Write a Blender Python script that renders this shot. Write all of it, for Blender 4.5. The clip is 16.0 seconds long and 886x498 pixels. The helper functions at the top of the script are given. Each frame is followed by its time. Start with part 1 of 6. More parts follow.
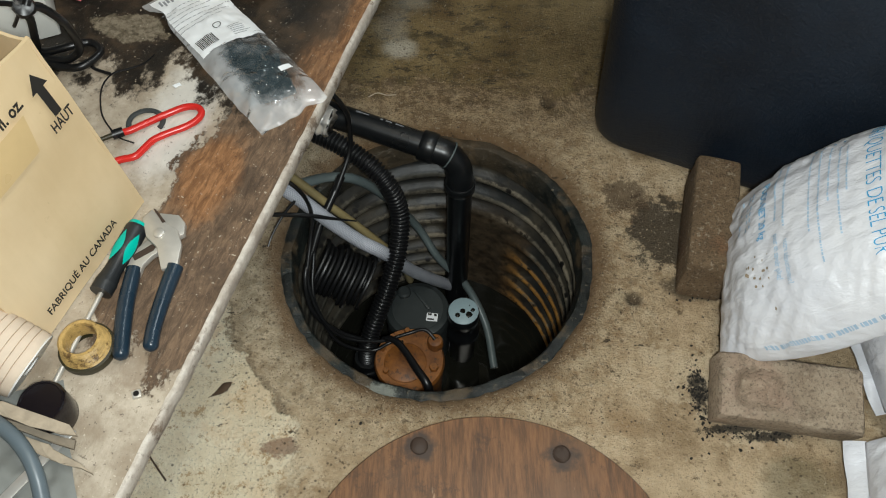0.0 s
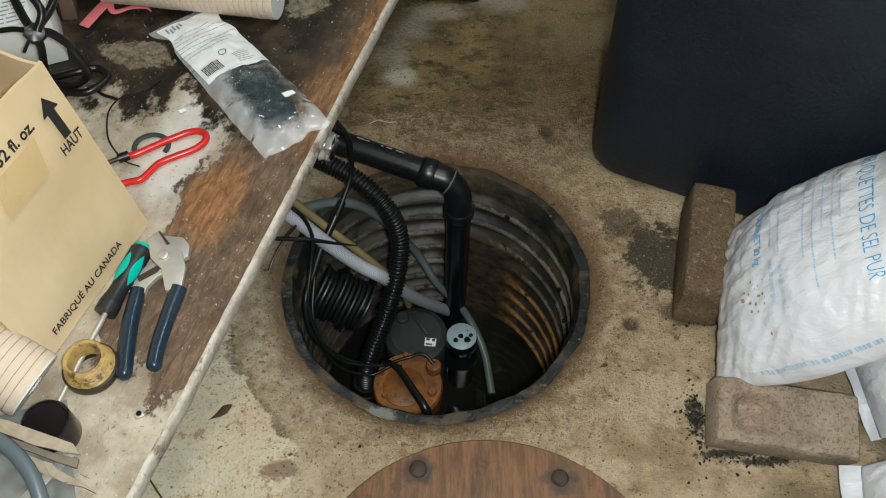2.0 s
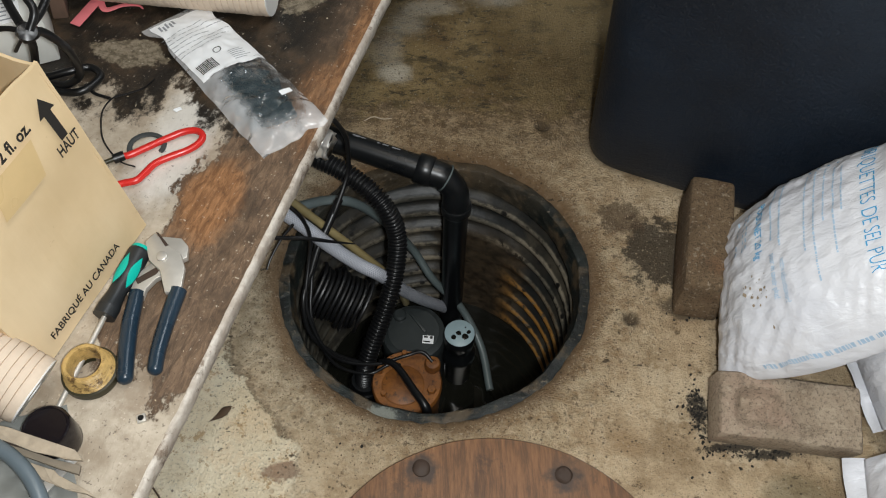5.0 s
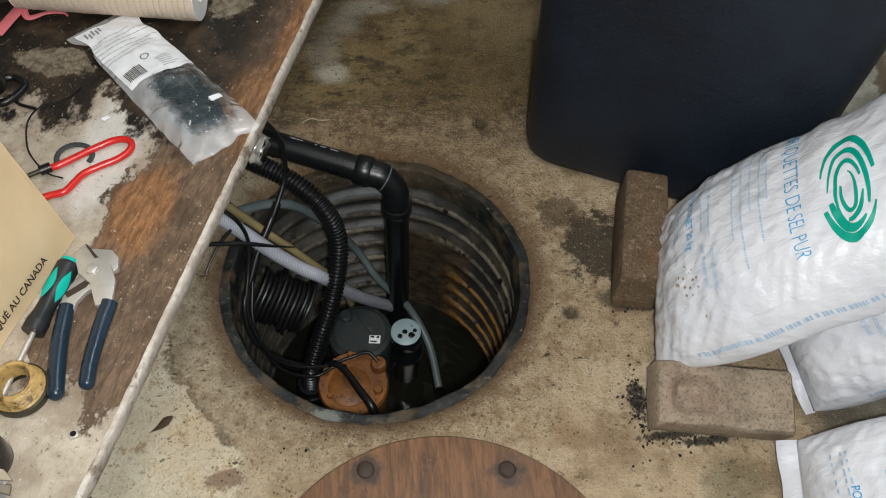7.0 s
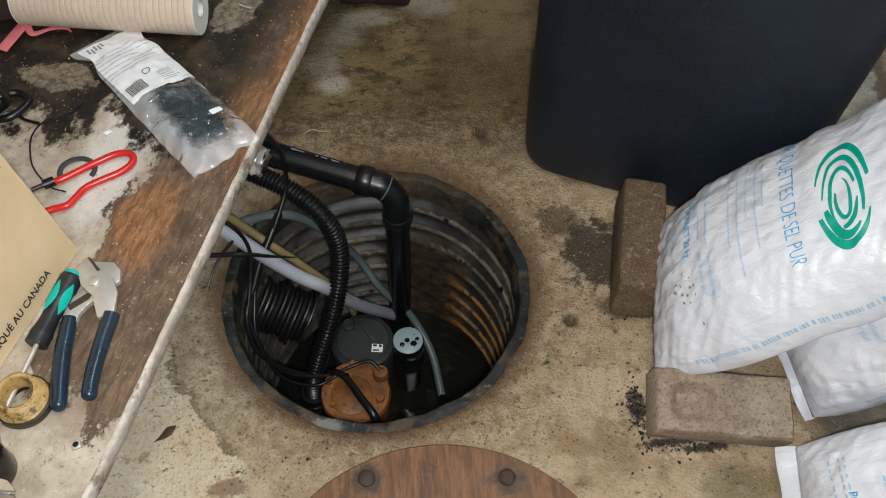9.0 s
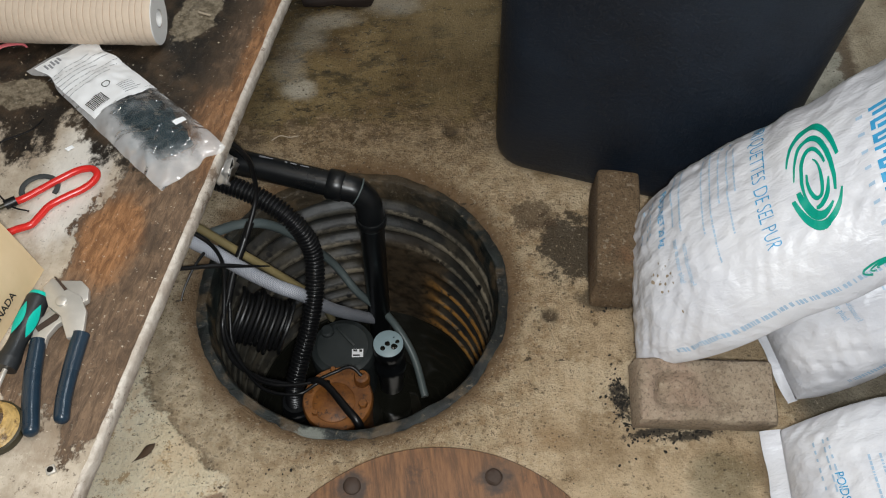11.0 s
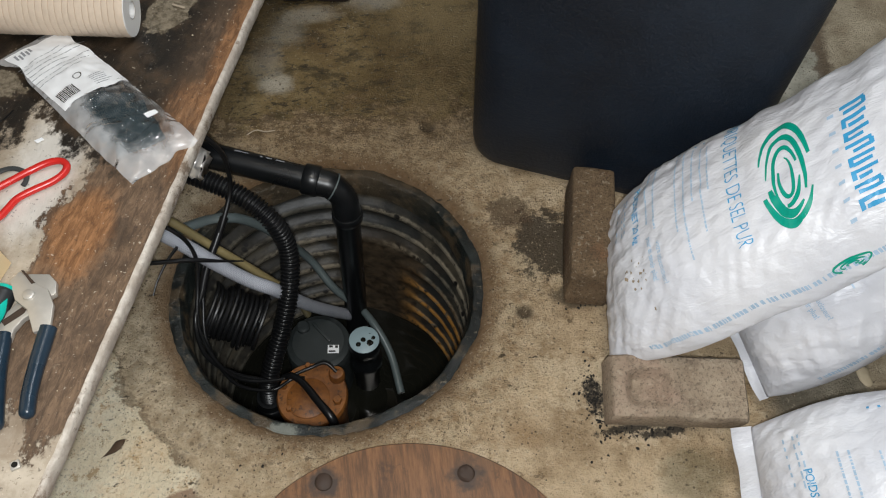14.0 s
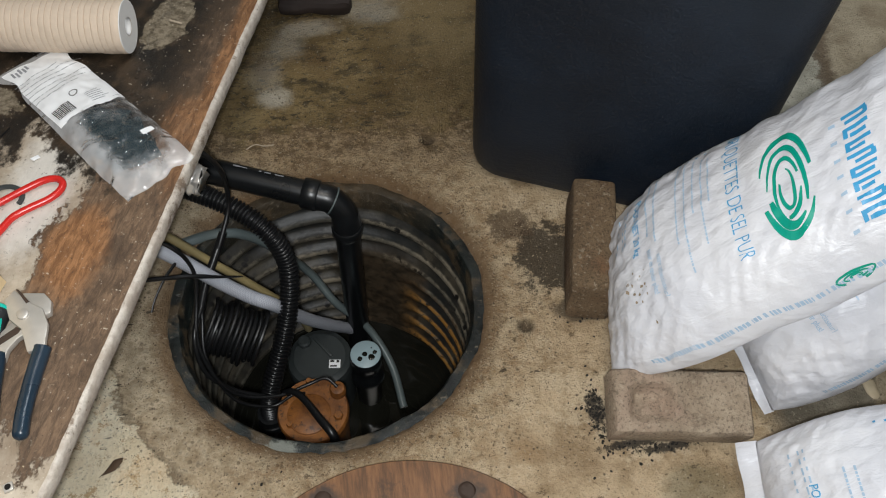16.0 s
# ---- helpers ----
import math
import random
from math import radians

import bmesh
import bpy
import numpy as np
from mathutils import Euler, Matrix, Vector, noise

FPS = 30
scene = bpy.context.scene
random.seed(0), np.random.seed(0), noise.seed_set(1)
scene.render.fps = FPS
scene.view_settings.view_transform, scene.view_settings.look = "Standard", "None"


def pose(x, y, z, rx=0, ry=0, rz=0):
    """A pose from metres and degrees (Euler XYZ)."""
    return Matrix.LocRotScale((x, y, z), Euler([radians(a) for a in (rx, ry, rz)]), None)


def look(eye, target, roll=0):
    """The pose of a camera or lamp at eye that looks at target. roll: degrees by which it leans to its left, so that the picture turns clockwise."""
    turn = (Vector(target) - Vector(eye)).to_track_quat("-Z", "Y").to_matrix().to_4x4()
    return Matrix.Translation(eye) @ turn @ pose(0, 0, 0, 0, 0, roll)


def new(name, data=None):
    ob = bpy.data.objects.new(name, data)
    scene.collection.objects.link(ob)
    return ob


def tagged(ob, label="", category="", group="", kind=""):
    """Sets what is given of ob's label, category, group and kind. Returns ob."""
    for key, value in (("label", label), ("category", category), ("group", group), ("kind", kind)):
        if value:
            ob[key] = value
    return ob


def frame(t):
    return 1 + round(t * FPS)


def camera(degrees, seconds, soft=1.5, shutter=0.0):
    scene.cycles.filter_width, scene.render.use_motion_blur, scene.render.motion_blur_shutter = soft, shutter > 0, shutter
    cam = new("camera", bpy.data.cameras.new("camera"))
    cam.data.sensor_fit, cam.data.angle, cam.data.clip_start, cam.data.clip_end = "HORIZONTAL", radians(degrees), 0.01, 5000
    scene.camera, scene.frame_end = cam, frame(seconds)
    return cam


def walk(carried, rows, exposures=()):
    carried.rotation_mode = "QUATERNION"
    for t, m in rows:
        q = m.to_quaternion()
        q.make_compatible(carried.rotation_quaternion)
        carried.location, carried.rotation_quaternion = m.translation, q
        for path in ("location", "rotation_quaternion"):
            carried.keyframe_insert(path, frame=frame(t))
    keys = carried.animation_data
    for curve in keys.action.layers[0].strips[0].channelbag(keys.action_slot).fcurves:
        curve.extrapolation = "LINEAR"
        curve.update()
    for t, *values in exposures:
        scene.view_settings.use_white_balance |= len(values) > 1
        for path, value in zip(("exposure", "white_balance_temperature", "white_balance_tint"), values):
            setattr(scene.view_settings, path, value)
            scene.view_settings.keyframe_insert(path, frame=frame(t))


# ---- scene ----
cam = camera(55.6, 16.0, soft=1.1)
PATH = [
    (0, (0.011, 0.077, 1.045), (0.008, 1.155, -0.639), -0.2),
    (0.5, (0.013, 0.08, 1.055), (0.017, 1.172, -0.621), 0.1),
    (1, (0.01, 0.077, 1.061), (0.016, 1.203, -0.592), -0.4),
    (1.5, (0.012, 0.072, 1.061), (0.026, 1.205, -0.587), 0.1),
    (2, (0.005, 0.064, 1.053), (0.013, 1.2, -0.593), 0.6),
    (2.5, (0.007, 0.069, 1.052), (0.017, 1.205, -0.594), 0.7),
    (3, (-0.007, 0.068, 1.049), (0.001, 1.202, -0.598), 1.2),
    (3.5, (-0.012, 0.072, 1.051), (0.003, 1.205, -0.597), 0.7),
    (4, (-0.017, 0.068, 1.048), (0.008, 1.202, -0.6), 0.9),
    (6.5, (0.01, 0.079, 1.053), (0.1, 1.187, -0.61), 1.8),
    (7, (0.017, 0.075, 1.057), (0.151, 1.184, -0.602), 3.3),
    (7.5, (0.02, 0.072, 1.057), (0.154, 1.181, -0.602), 3.4),
    (8, (0.026, 0.069, 1.056), (0.156, 1.175, -0.605), 2.5),
    (8.5, (0.02, 0.066, 1.062), (0.143, 1.176, -0.597), 2.2),
    (9, (0.029, 0.072, 1.068), (0.144, 1.195, -0.583), 2.0),
    (9.2, (0.029, 0.073, 1.072), (0.144, 1.197, -0.579), 1.6),
    (11.5, (0.036, 0.079, 1.057), (0.209, 1.196, -0.593), 1.5),
    (12, (0.031, 0.071, 1.061), (0.208, 1.189, -0.588), 1.7),
    (12.5, (0.036, 0.07, 1.061), (0.226, 1.183, -0.59), 1.6),
    (13, (0.041, 0.074, 1.061), (0.25, 1.184, -0.59), 2.4),
    (13.5, (0.037, 0.076, 1.057), (0.241, 1.186, -0.594), 2.8),
    (14, (0.048, 0.077, 1.056), (0.25, 1.184, -0.597), 3.2),
    (14.5, (0.055, 0.074, 1.059), (0.255, 1.189, -0.589), 2.8),
    (15, (0.058, 0.078, 1.06), (0.259, 1.199, -0.584), 3.4),
    (15.5, (0.049, 0.083, 1.057), (0.24, 1.203, -0.589), 3.1),
    (16, (0.061, 0.086, 1.052), (0.247, 1.214, -0.589), 1.9),
]
walk(cam, [(t, look(eye, target, roll)) for t, eye, target, roll in PATH],
     exposures=[(0, -0.06, 6500, 4), (2.6, -0.06, 6500, 4), (3.6, -0.04, 6500, 7), (6.5, -0.04, 6500, 9), (16, -0.02, 6500, 10)])


# ---- world and light ----
world = bpy.data.worlds.new("world")
scene.world = world
world.use_nodes = True
world.node_tree.nodes["Background"].inputs[0].default_value = (0.8, 0.9, 1.0, 1)
world.node_tree.nodes["Background"].inputs[1].default_value = 0.02


def ceiling_fill(x, y, z, sx, sy, watts, color, rz=0):
    data = bpy.data.lights.new("ceiling_fill", "AREA")
    data.shape, data.size, data.size_y, data.energy, data.color = "RECTANGLE", sx, sy, watts, color
    ob = new("ceiling_fill_light", data)
    ob.matrix_basis = pose(x, y, z, 0, 0, rz)
    return ob


# a hand torch beside the camera, and two dim unseen ceiling lamps added as fill
torch = bpy.data.lights.new("torch", "AREA")
torch.shape, torch.size, torch.energy, torch.color = "DISK", 0.05, 11.0, (0.955, 0.985, 1.0)
new("torch_light", torch).matrix_basis = look((0.045, 0.035, 1.085), (0.05, 0.75, 0.05))
ceiling_fill(0.25, 0.45, 2.25, 0.9, 0.3, 12, (1.0, 0.95, 0.88), 70)
ceiling_fill(0.9, 1.5, 2.25, 0.6, 0.4, 13, (0.85, 0.93, 1.0))


# ---- materials ----
class Mat:
    """A small builder for node materials."""

    def __init__(self, name, rough=0.6, metal=0.0, space="Object"):
        self.m = bpy.data.materials.new(name)
        self.m.use_nodes = True
        self.t = self.m.node_tree
        self.b = self.t.nodes["Principled BSDF"]
        self.b.inputs["Roughness"].default_value = rough
        self.b.inputs["Metallic"].default_value = metal
        self.co = self.t.nodes.new("ShaderNodeTexCoord").outputs[space]

    def node(self, kind):
        return self.t.nodes.new(kind)

    def put(self, socket, v):
        if isinstance(v, bpy.types.NodeSocket):
            self.t.links.new(v, socket)
        elif isinstance(v, (tuple, list)) and len(v) == 3 and len(socket.default_value) == 4:
            socket.default_value = (*v, 1)
        else:
            socket.default_value = v

    def noise(self, scale, detail=4.0, rough=0.55, co=None, stretch=None, dist=0.0):
        c = co or self.co
        if stretch:
            mp = self.node("ShaderNodeMapping")
            mp.inputs["Scale"].default_value = stretch
            self.put(mp.inputs["Vector"], c)
            c = mp.outputs[0]
        n = self.node("ShaderNodeTexNoise")
        self.put(n.inputs["Vector"], c)
        n.inputs["Scale"].default_value, n.inputs["Detail"].default_value = scale, detail
        n.inputs["Roughness"].default_value, n.inputs["Distortion"].default_value = rough, dist
        return n.outputs["Fac"]

    def cells(self, scale, feature="F1"):
        n = self.node("ShaderNodeTexVoronoi")
        n.feature = feature
        self.put(n.inputs["Vector"], self.co)
        n.inputs["Scale"].default_value = scale
        return n.outputs["Distance"]

    def math(self, op, a, b=0.0, clamp=False):
        n = self.node("ShaderNodeMath")
        n.operation, n.use_clamp = op, clamp
        self.put(n.inputs[0], a)
        self.put(n.inputs[1], b)
        return n.outputs[0]

    def step(self, v, lo, hi):
        n = self.node("ShaderNodeMapRange")
        n.interpolation_type = "SMOOTHSTEP"
        self.put(n.inputs[0], v)
        n.inputs[1].default_value, n.inputs[2].default_value = lo, hi
        return n.outputs[0]

    def mix(self, fac, a, b):
        n = self.node("ShaderNodeMix")
        n.data_type = "RGBA"
        self.put(n.inputs[0], fac)
        self.put(n.inputs[6], a)
        self.put(n.inputs[7], b)
        return n.outputs[2]

    def axis(self, i, co=None):
        n = self.node("ShaderNodeSeparateXYZ")
        self.put(n.inputs[0], co or self.co)
        return n.outputs[i]

    def blob(self, cx, cy, rx, ry, wob, soft=0.5, amp=2.2):
        """1 inside a ragged ellipse on the floor plan, 0 outside."""
        dx = self.math("DIVIDE", self.math("SUBTRACT", self.axis(0), cx), rx)
        dy = self.math("DIVIDE", self.math("SUBTRACT", self.axis(1), cy), ry)
        d = self.math("SQRT", self.math("ADD", self.math("MULTIPLY", dx, dx), self.math("MULTIPLY", dy, dy)))
        d = self.math("ADD", d, self.math("MULTIPLY", self.math("SUBTRACT", wob, 0.5), amp))
        return self.math("SUBTRACT", 1.0, self.step(d, 1 - soft / 2, 1 + soft / 2))

    def bump(self, height, strength=0.3, dist=0.002):
        n = self.node("ShaderNodeBump")
        n.inputs["Strength"].default_value, n.inputs["Distance"].default_value = strength, dist
        self.put(n.inputs["Height"], height)
        self.put(self.b.inputs["Normal"], n.outputs[0])

    def color(self, v):
        self.put(self.b.inputs["Base Color"], v)
        return self

    def rough(self, v):
        self.put(self.b.inputs["Roughness"], v)


def plain(name, col, rough=0.5, metal=0.0, vary=0.25, scale=60, bump=0.15, space="Object"):
    """A surface of one colour with fine and coarse unevenness, dust and relief."""
    m = Mat(name, rough, metal, space)
    n1, n2 = m.noise(scale, 5), m.noise(scale / 7, 3)
    dark = tuple(c * (1 - vary) for c in col)
    light = tuple(min(1, c * (1 + vary * 0.7)) for c in col)
    m.color(m.mix(m.math("ADD", m.math("MULTIPLY", n1, 0.5), m.math("MULTIPLY", n2, 0.5)), dark, light))
    m.rough(m.math("ADD", rough - 0.12, m.math("MULTIPLY", n2, 0.24), True))
    m.bump(n1, bump, 0.001)
    return m.m


PIT_Y = 0.742


def floor_material():
    m = Mat("stained_concrete", 0.7)
    big, mid, fine, grit = m.noise(3.2, 5, 0.6), m.noise(14, 6, 0.65), m.noise(60, 6, 0.7), m.noise(230, 4, 0.75)
    ragged, speck = m.noise(22, 7, 0.72), m.noise(120, 3, 0.6)
    blot, crust = m.noise(8.5, 7, 0.75), m.noise(46, 8, 0.82)
    col = m.mix(m.step(mid, 0.34, 0.66), (0.35, 0.245, 0.138), (0.62, 0.472, 0.302))
    col = m.mix(m.step(big, 0.45, 0.72), col, (0.40, 0.295, 0.170))
    col = m.mix(m.math("MULTIPLY", m.step(blot, 0.50, 0.57), 0.7), col, (0.67, 0.540, 0.368))
    col = m.mix(m.math("MULTIPLY", m.step(m.noise(6.5, 5, 0.65), 0.53, 0.68), 0.55), col, (0.36, 0.225, 0.110))
    col = m.mix(m.math("MULTIPLY", m.step(m.noise(30, 6, 0.75), 0.58, 0.67), 0.7), col, (0.20, 0.125, 0.060))
    # greenish damp patch by the pale brick
    col = m.mix(m.math("MULTIPLY", m.blob(0.455, 0.395, 0.045, 0.035, ragged, 0.6, 1.2), 0.6), col, (0.185, 0.155, 0.085))
    # damp, mottled stretch at the far side
    y = m.math("ADD", m.axis(1), m.math("MULTIPLY", m.math("SUBTRACT", ragged, 0.5), 0.35))
    far = m.step(y, 0.86, 1.08)
    damp = m.mix(m.step(big, 0.36, 0.64), (0.120, 0.076, 0.024), (0.250, 0.172, 0.070))
    damp = m.mix(m.math("MULTIPLY", m.step(m.noise(11, 8, 0.78), 0.49, 0.60), 0.65), damp, (0.320, 0.232, 0.108))
    damp = m.mix(m.math("MULTIPLY", m.step(m.noise(7.5, 5, 0.6), 0.5, 0.66), 0.7), damp, (0.130, 0.074, 0.026))
    damp = m.mix(m.math("MULTIPLY", m.step(m.noise(16, 8, 0.78, stretch=(0.7, 1.3, 1)), 0.515, 0.575), 0.75), damp, (0.060, 0.042, 0.015))
    damp = m.mix(m.math("MULTIPLY", m.step(m.noise(44, 6, 0.78, stretch=(0.6, 1.5, 1)), 0.565, 0.595), 0.85), damp, (0.026, 0.019, 0.009))
    damp = m.mix(m.math("MULTIPLY", m.step(m.noise(95, 4, 0.7), 0.58, 0.62), 0.7), damp, (0.030, 0.022, 0.011))
    damp = m.mix(m.math("MULTIPLY", m.step(m.math("ADD", m.axis(0), m.math("MULTIPLY", m.math("SUBTRACT", big, 0.5), 0.5)), 0.06, 0.24), m.step(mid, 0.34, 0.56)), damp, (0.255, 0.180, 0.082))
    # a broken, cracked crust along the outside of the ring
    band = m.math("MULTIPLY", m.step(y, 0.93, 0.99), m.math("SUBTRACT", 1.0, m.step(y, 1.05, 1.10)))
    damp = m.mix(m.math("MULTIPLY", band, 0.75), damp, m.mix(m.step(crust, 0.44, 0.54), (0.40, 0.285, 0.165), (0.105, 0.062, 0.028)))
    col = m.mix(far, col, damp)
    # newer gritty cement, a ring round the pit
    rx, ry = m.axis(0), m.math("SUBTRACT", m.axis(1), PIT_Y)
    reach = m.math("SQRT", m.math("ADD", m.math("MULTIPLY", rx, rx), m.math("MULTIPLY", ry, ry)))
    reach = m.math("ADD", reach, m.math("MULTIPLY", m.math("SUBTRACT", ragged, 0.5), 0.07))
    west_of = m.math("ADD", m.axis(0), m.math("MULTIPLY", m.math("SUBTRACT", mid, 0.5), 0.2))
    ring = m.math("SUBTRACT", 1.0, m.step(reach, 0.268, 0.360))
    cement = m.mix(m.step(fine, 0.36, 0.64), (0.42, 0.300, 0.172), (0.72, 0.566, 0.370))
    cement = m.mix(m.math("MULTIPLY", m.step(crust, 0.48, 0.58), 0.65), cement, (0.32, 0.188, 0.086))
    cement = m.mix(m.math("MULTIPLY", m.step(m.noise(19, 6, 0.7), 0.50, 0.62), 0.5), cement, (0.66, 0.545, 0.365))
    cement = m.mix(m.math("MULTIPLY", m.step(speck, 0.56, 0.66), 0.7), cement, (0.13, 0.085, 0.045))
    cement = m.mix(m.math("MULTIPLY", far, 0.75), cement, m.mix(m.step(crust, 0.42, 0.56), (0.43, 0.290, 0.150), (0.13, 0.076, 0.032)))
    grey_side = m.math("SUBTRACT", 1.0, m.step(west_of, -0.27, -0.05))
    cement = m.mix(m.math("MULTIPLY", grey_side, 0.6), cement, m.mix(m.step(fine, 0.38, 0.62), (0.43, 0.355, 0.245), (0.78, 0.675, 0.50)))
    near = m.math("SUBTRACT", 0.9, m.math("MULTIPLY", far, 0.20))
    col = m.mix(m.math("MULTIPLY", ring, near), col, cement)
    pock = m.math("SUBTRACT", 1.0, m.step(m.math("ADD", m.cells(62), m.math("MULTIPLY", fine, 0.25)), 0.24, 0.34))
    col = m.mix(m.math("MULTIPLY", m.math("MULTIPLY", pock, ring), 0.6), col, (0.10, 0.064, 0.030))
    # pale worn skin that starts at the ring and runs under the shelf, with a dark broken edge
    west = m.math("ADD", m.axis(0), m.math("MULTIPLY", m.math("SUBTRACT", ragged, 0.5), 0.10))
    skin = m.math("MULTIPLY", m.step(reach, 0.313, 0.318), m.math("SUBTRACT", 1.0, m.step(west, -0.192, -0.172)))
    skin = m.math("MULTIPLY", skin, m.math("SUBTRACT", 1.0, m.step(m.axis(1), 0.70, 0.76)))
    lip = m.math("MULTIPLY", m.math("MULTIPLY", m.step(reach, 0.306, 0.311), m.math("SUBTRACT", 1.0, m.step(reach, 0.312, 0.317))), m.math("SUBTRACT", 1.0, m.step(west, -0.21, -0.18)))
    col = m.mix(m.math("MULTIPLY", lip, 0.55), col, (0.15, 0.105, 0.06))
    pale_c = m.mix(m.step(mid, 0.35, 0.65), (0.74, 0.620, 0.425), (0.90, 0.815, 0.625))
    pale_c = m.mix(m.math("MULTIPLY", m.step(m.noise(40, 7, 0.85), 0.545, 0.60), 0.8), pale_c, (0.40, 0.250, 0.110))
    pale_c = m.mix(m.math("MULTIPLY", m.step(m.noise(7, 5, 0.7), 0.50, 0.62), 0.55), pale_c, (0.66, 0.455, 0.245))
    pale_c = m.mix(m.math("MULTIPLY", m.math("SUBTRACT", 1.0, m.step(m.math("ADD", m.cells(34), m.math("MULTIPLY", mid, 0.3)), 0.22, 0.30)), m.step(m.noise(9, 4), 0.46, 0.58)), pale_c, (0.26, 0.135, 0.055))
    col = m.mix(skin, col, pale_c)
    # brown dirt packed round the rim
    dx, dy = m.axis(0), m.math("SUBTRACT", m.axis(1), PIT_Y)
    d = m.math("SQRT", m.math("ADD", m.math("MULTIPLY", dx, dx), m.math("MULTIPLY", dy, dy)))
    d = m.math("ADD", d, m.math("MULTIPLY", m.math("SUBTRACT", ragged, 0.5), 0.05))
    col = m.mix(m.math("MULTIPLY", m.math("SUBTRACT", 1.0, m.step(d, 0.234, 0.270)), 0.85), col, (0.17, 0.095, 0.040))
    # rust spot, salt bloom, dark damp stains, black soil
    col = m.mix(m.math("MULTIPLY", m.blob(-0.2, 0.445, 0.022, 0.013, m.noise(60, 5, 0.7), 0.5), 0.75), col, (0.22, 0.115, 0.065))
    for cx, cy, rx, ry, f in ((-0.066, 1.160, 0.026, 0.020, 0.7), (-0.080, 1.215, 0.026, 0.050, 0.30), (-0.045, 1.290, 0.030, 0.035, 0.30), (0.0, 1.335, 0.050, 0.020, 0.4), (0.12, 1.375, 0.05, 0.035, 0.4)):
        col = m.mix(m.math("MULTIPLY", m.blob(cx, cy, rx, ry, m.noise(30, 6, 0.65), 1.3, 1.6), f), col, (0.60, 0.55, 0.45))
    # odd crisp black flecks and short smears
    fleck = m.math("MULTIPLY", m.step(m.noise(64, 5, 0.7, stretch=(0.7, 1.4, 1)), 0.635, 0.655), m.step(m.noise(5, 3), 0.42, 0.58))
    col = m.mix(m.math("MULTIPLY", fleck, 0.9), col, (0.045, 0.030, 0.016))
    col = m.mix(m.math("MULTIPLY", m.blob(0.338, 0.775, 0.050, 0.065, m.noise(34, 8, 0.82), 0.35, 3.2), 0.9), col, (0.040, 0.030, 0.018))
    col = m.mix(m.math("MULTIPLY", m.blob(0.29, 0.84, 0.035, 0.035, m.noise(45, 8, 0.82), 0.4, 3.2), 0.75), col, (0.10, 0.062, 0.032))
    col = m.mix(m.math("MULTIPLY", m.blob(0.375, 0.68, 0.05, 0.02, ragged, 0.5), 0.75), col, (0.06, 0.042, 0.024))
    for cx, cy, rx, ry in ((0.350, 0.52, 0.012, 0.026), (0.385, 0.468, 0.035, 0.006), (0.43, 0.458, 0.035, 0.006)):
        col = m.mix(m.math("MULTIPLY", m.blob(cx, cy, rx, ry, m.noise(70, 8, 0.85), 0.5, 5.0), 0.9), col, (0.018, 0.015, 0.012))
    # the two small holes, coloured darker brown than the concrete
    for cx, cy, rx, ry in ((0.281, 0.6615, 0.012, 0.011), (0.185, 1.0355, 0.013, 0.011)):
        col = m.mix(m.math("MULTIPLY", m.blob(cx, cy, rx, ry, m.noise(70, 5, 0.7), 0.9, 1.2), 0.9), col, (0.075, 0.05, 0.026))
    # grey older slab on the right
    slab_edge = m.math("SUBTRACT", m.axis(0), m.math("MULTIPLY", m.axis(1), 0.29))
    slab_edge = m.math("ADD", slab_edge, m.math("MULTIPLY", m.math("SUBTRACT", ragged, 0.5), 0.06))
    grey = m.mix(m.step(mid, 0.35, 0.7), (0.17, 0.145, 0.105), (0.33, 0.29, 0.22))
    grey = m.mix(m.step(m.axis(1), 0.75, 1.0), grey, m.mix(m.step(mid, 0.35, 0.7), (0.42, 0.40, 0.32), (0.66, 0.63, 0.53)))
    col = m.mix(m.step(slab_edge, 0.425, 0.475), col, grey)
    tan = m.mix(m.step(mid, 0.35, 0.65), (0.34, 0.27, 0.18), (0.55, 0.47, 0.34))
    col = m.mix(m.step(slab_edge, 0.588, 0.60), col, tan)
    seam = m.math("MULTIPLY", m.step(slab_edge, 0.582, 0.590), m.math("SUBTRACT", 1.0, m.step(slab_edge, 0.602, 0.618)))
    col = m.mix(m.math("MULTIPLY", m.math("MULTIPLY", seam, m.step(m.axis(1), 0.85, 0.95)), 0.85), col, m.mix(mid, (0.06, 0.040, 0.024), (0.20, 0.135, 0.080)))
    # fine specks and grit
    col = m.mix(m.math("MULTIPLY", m.step(fine, 0.60, 0.70), 0.65), col, (0.11, 0.075, 0.042))
    col = m.mix(m.math("MULTIPLY", m.step(grit, 0.55, 0.68), 0.55), col, (0.085, 0.06, 0.038))
    col = m.mix(m.math("MULTIPLY", m.step(m.noise(190, 3, 0.6), 0.60, 0.70), 0.45), col, (0.58, 0.50, 0.37))
    dots = m.math("MULTIPLY", m.math("SUBTRACT", 1.0, m.step(m.cells(105), 0.10, 0.24)), m.step(m.noise(16, 4), 0.44, 0.6))
    col = m.mix(m.math("MULTIPLY", dots, 0.8), col, (0.065, 0.045, 0.027))
    m.color(col)
    m.rough(m.math("SUBTRACT", 0.86, m.math("MULTIPLY", far, 0.3), True))
    m.bump(m.math("ADD", m.math("ADD", m.math("MULTIPLY", fine, 0.7), m.math("MULTIPLY", grit, 0.5)), m.math("ADD", m.math("MULTIPLY", m.math("MULTIPLY", crust, ring), 0.9), m.math("MULTIPLY", skin, 0.35))), 1.0, 0.009)
    return m.m


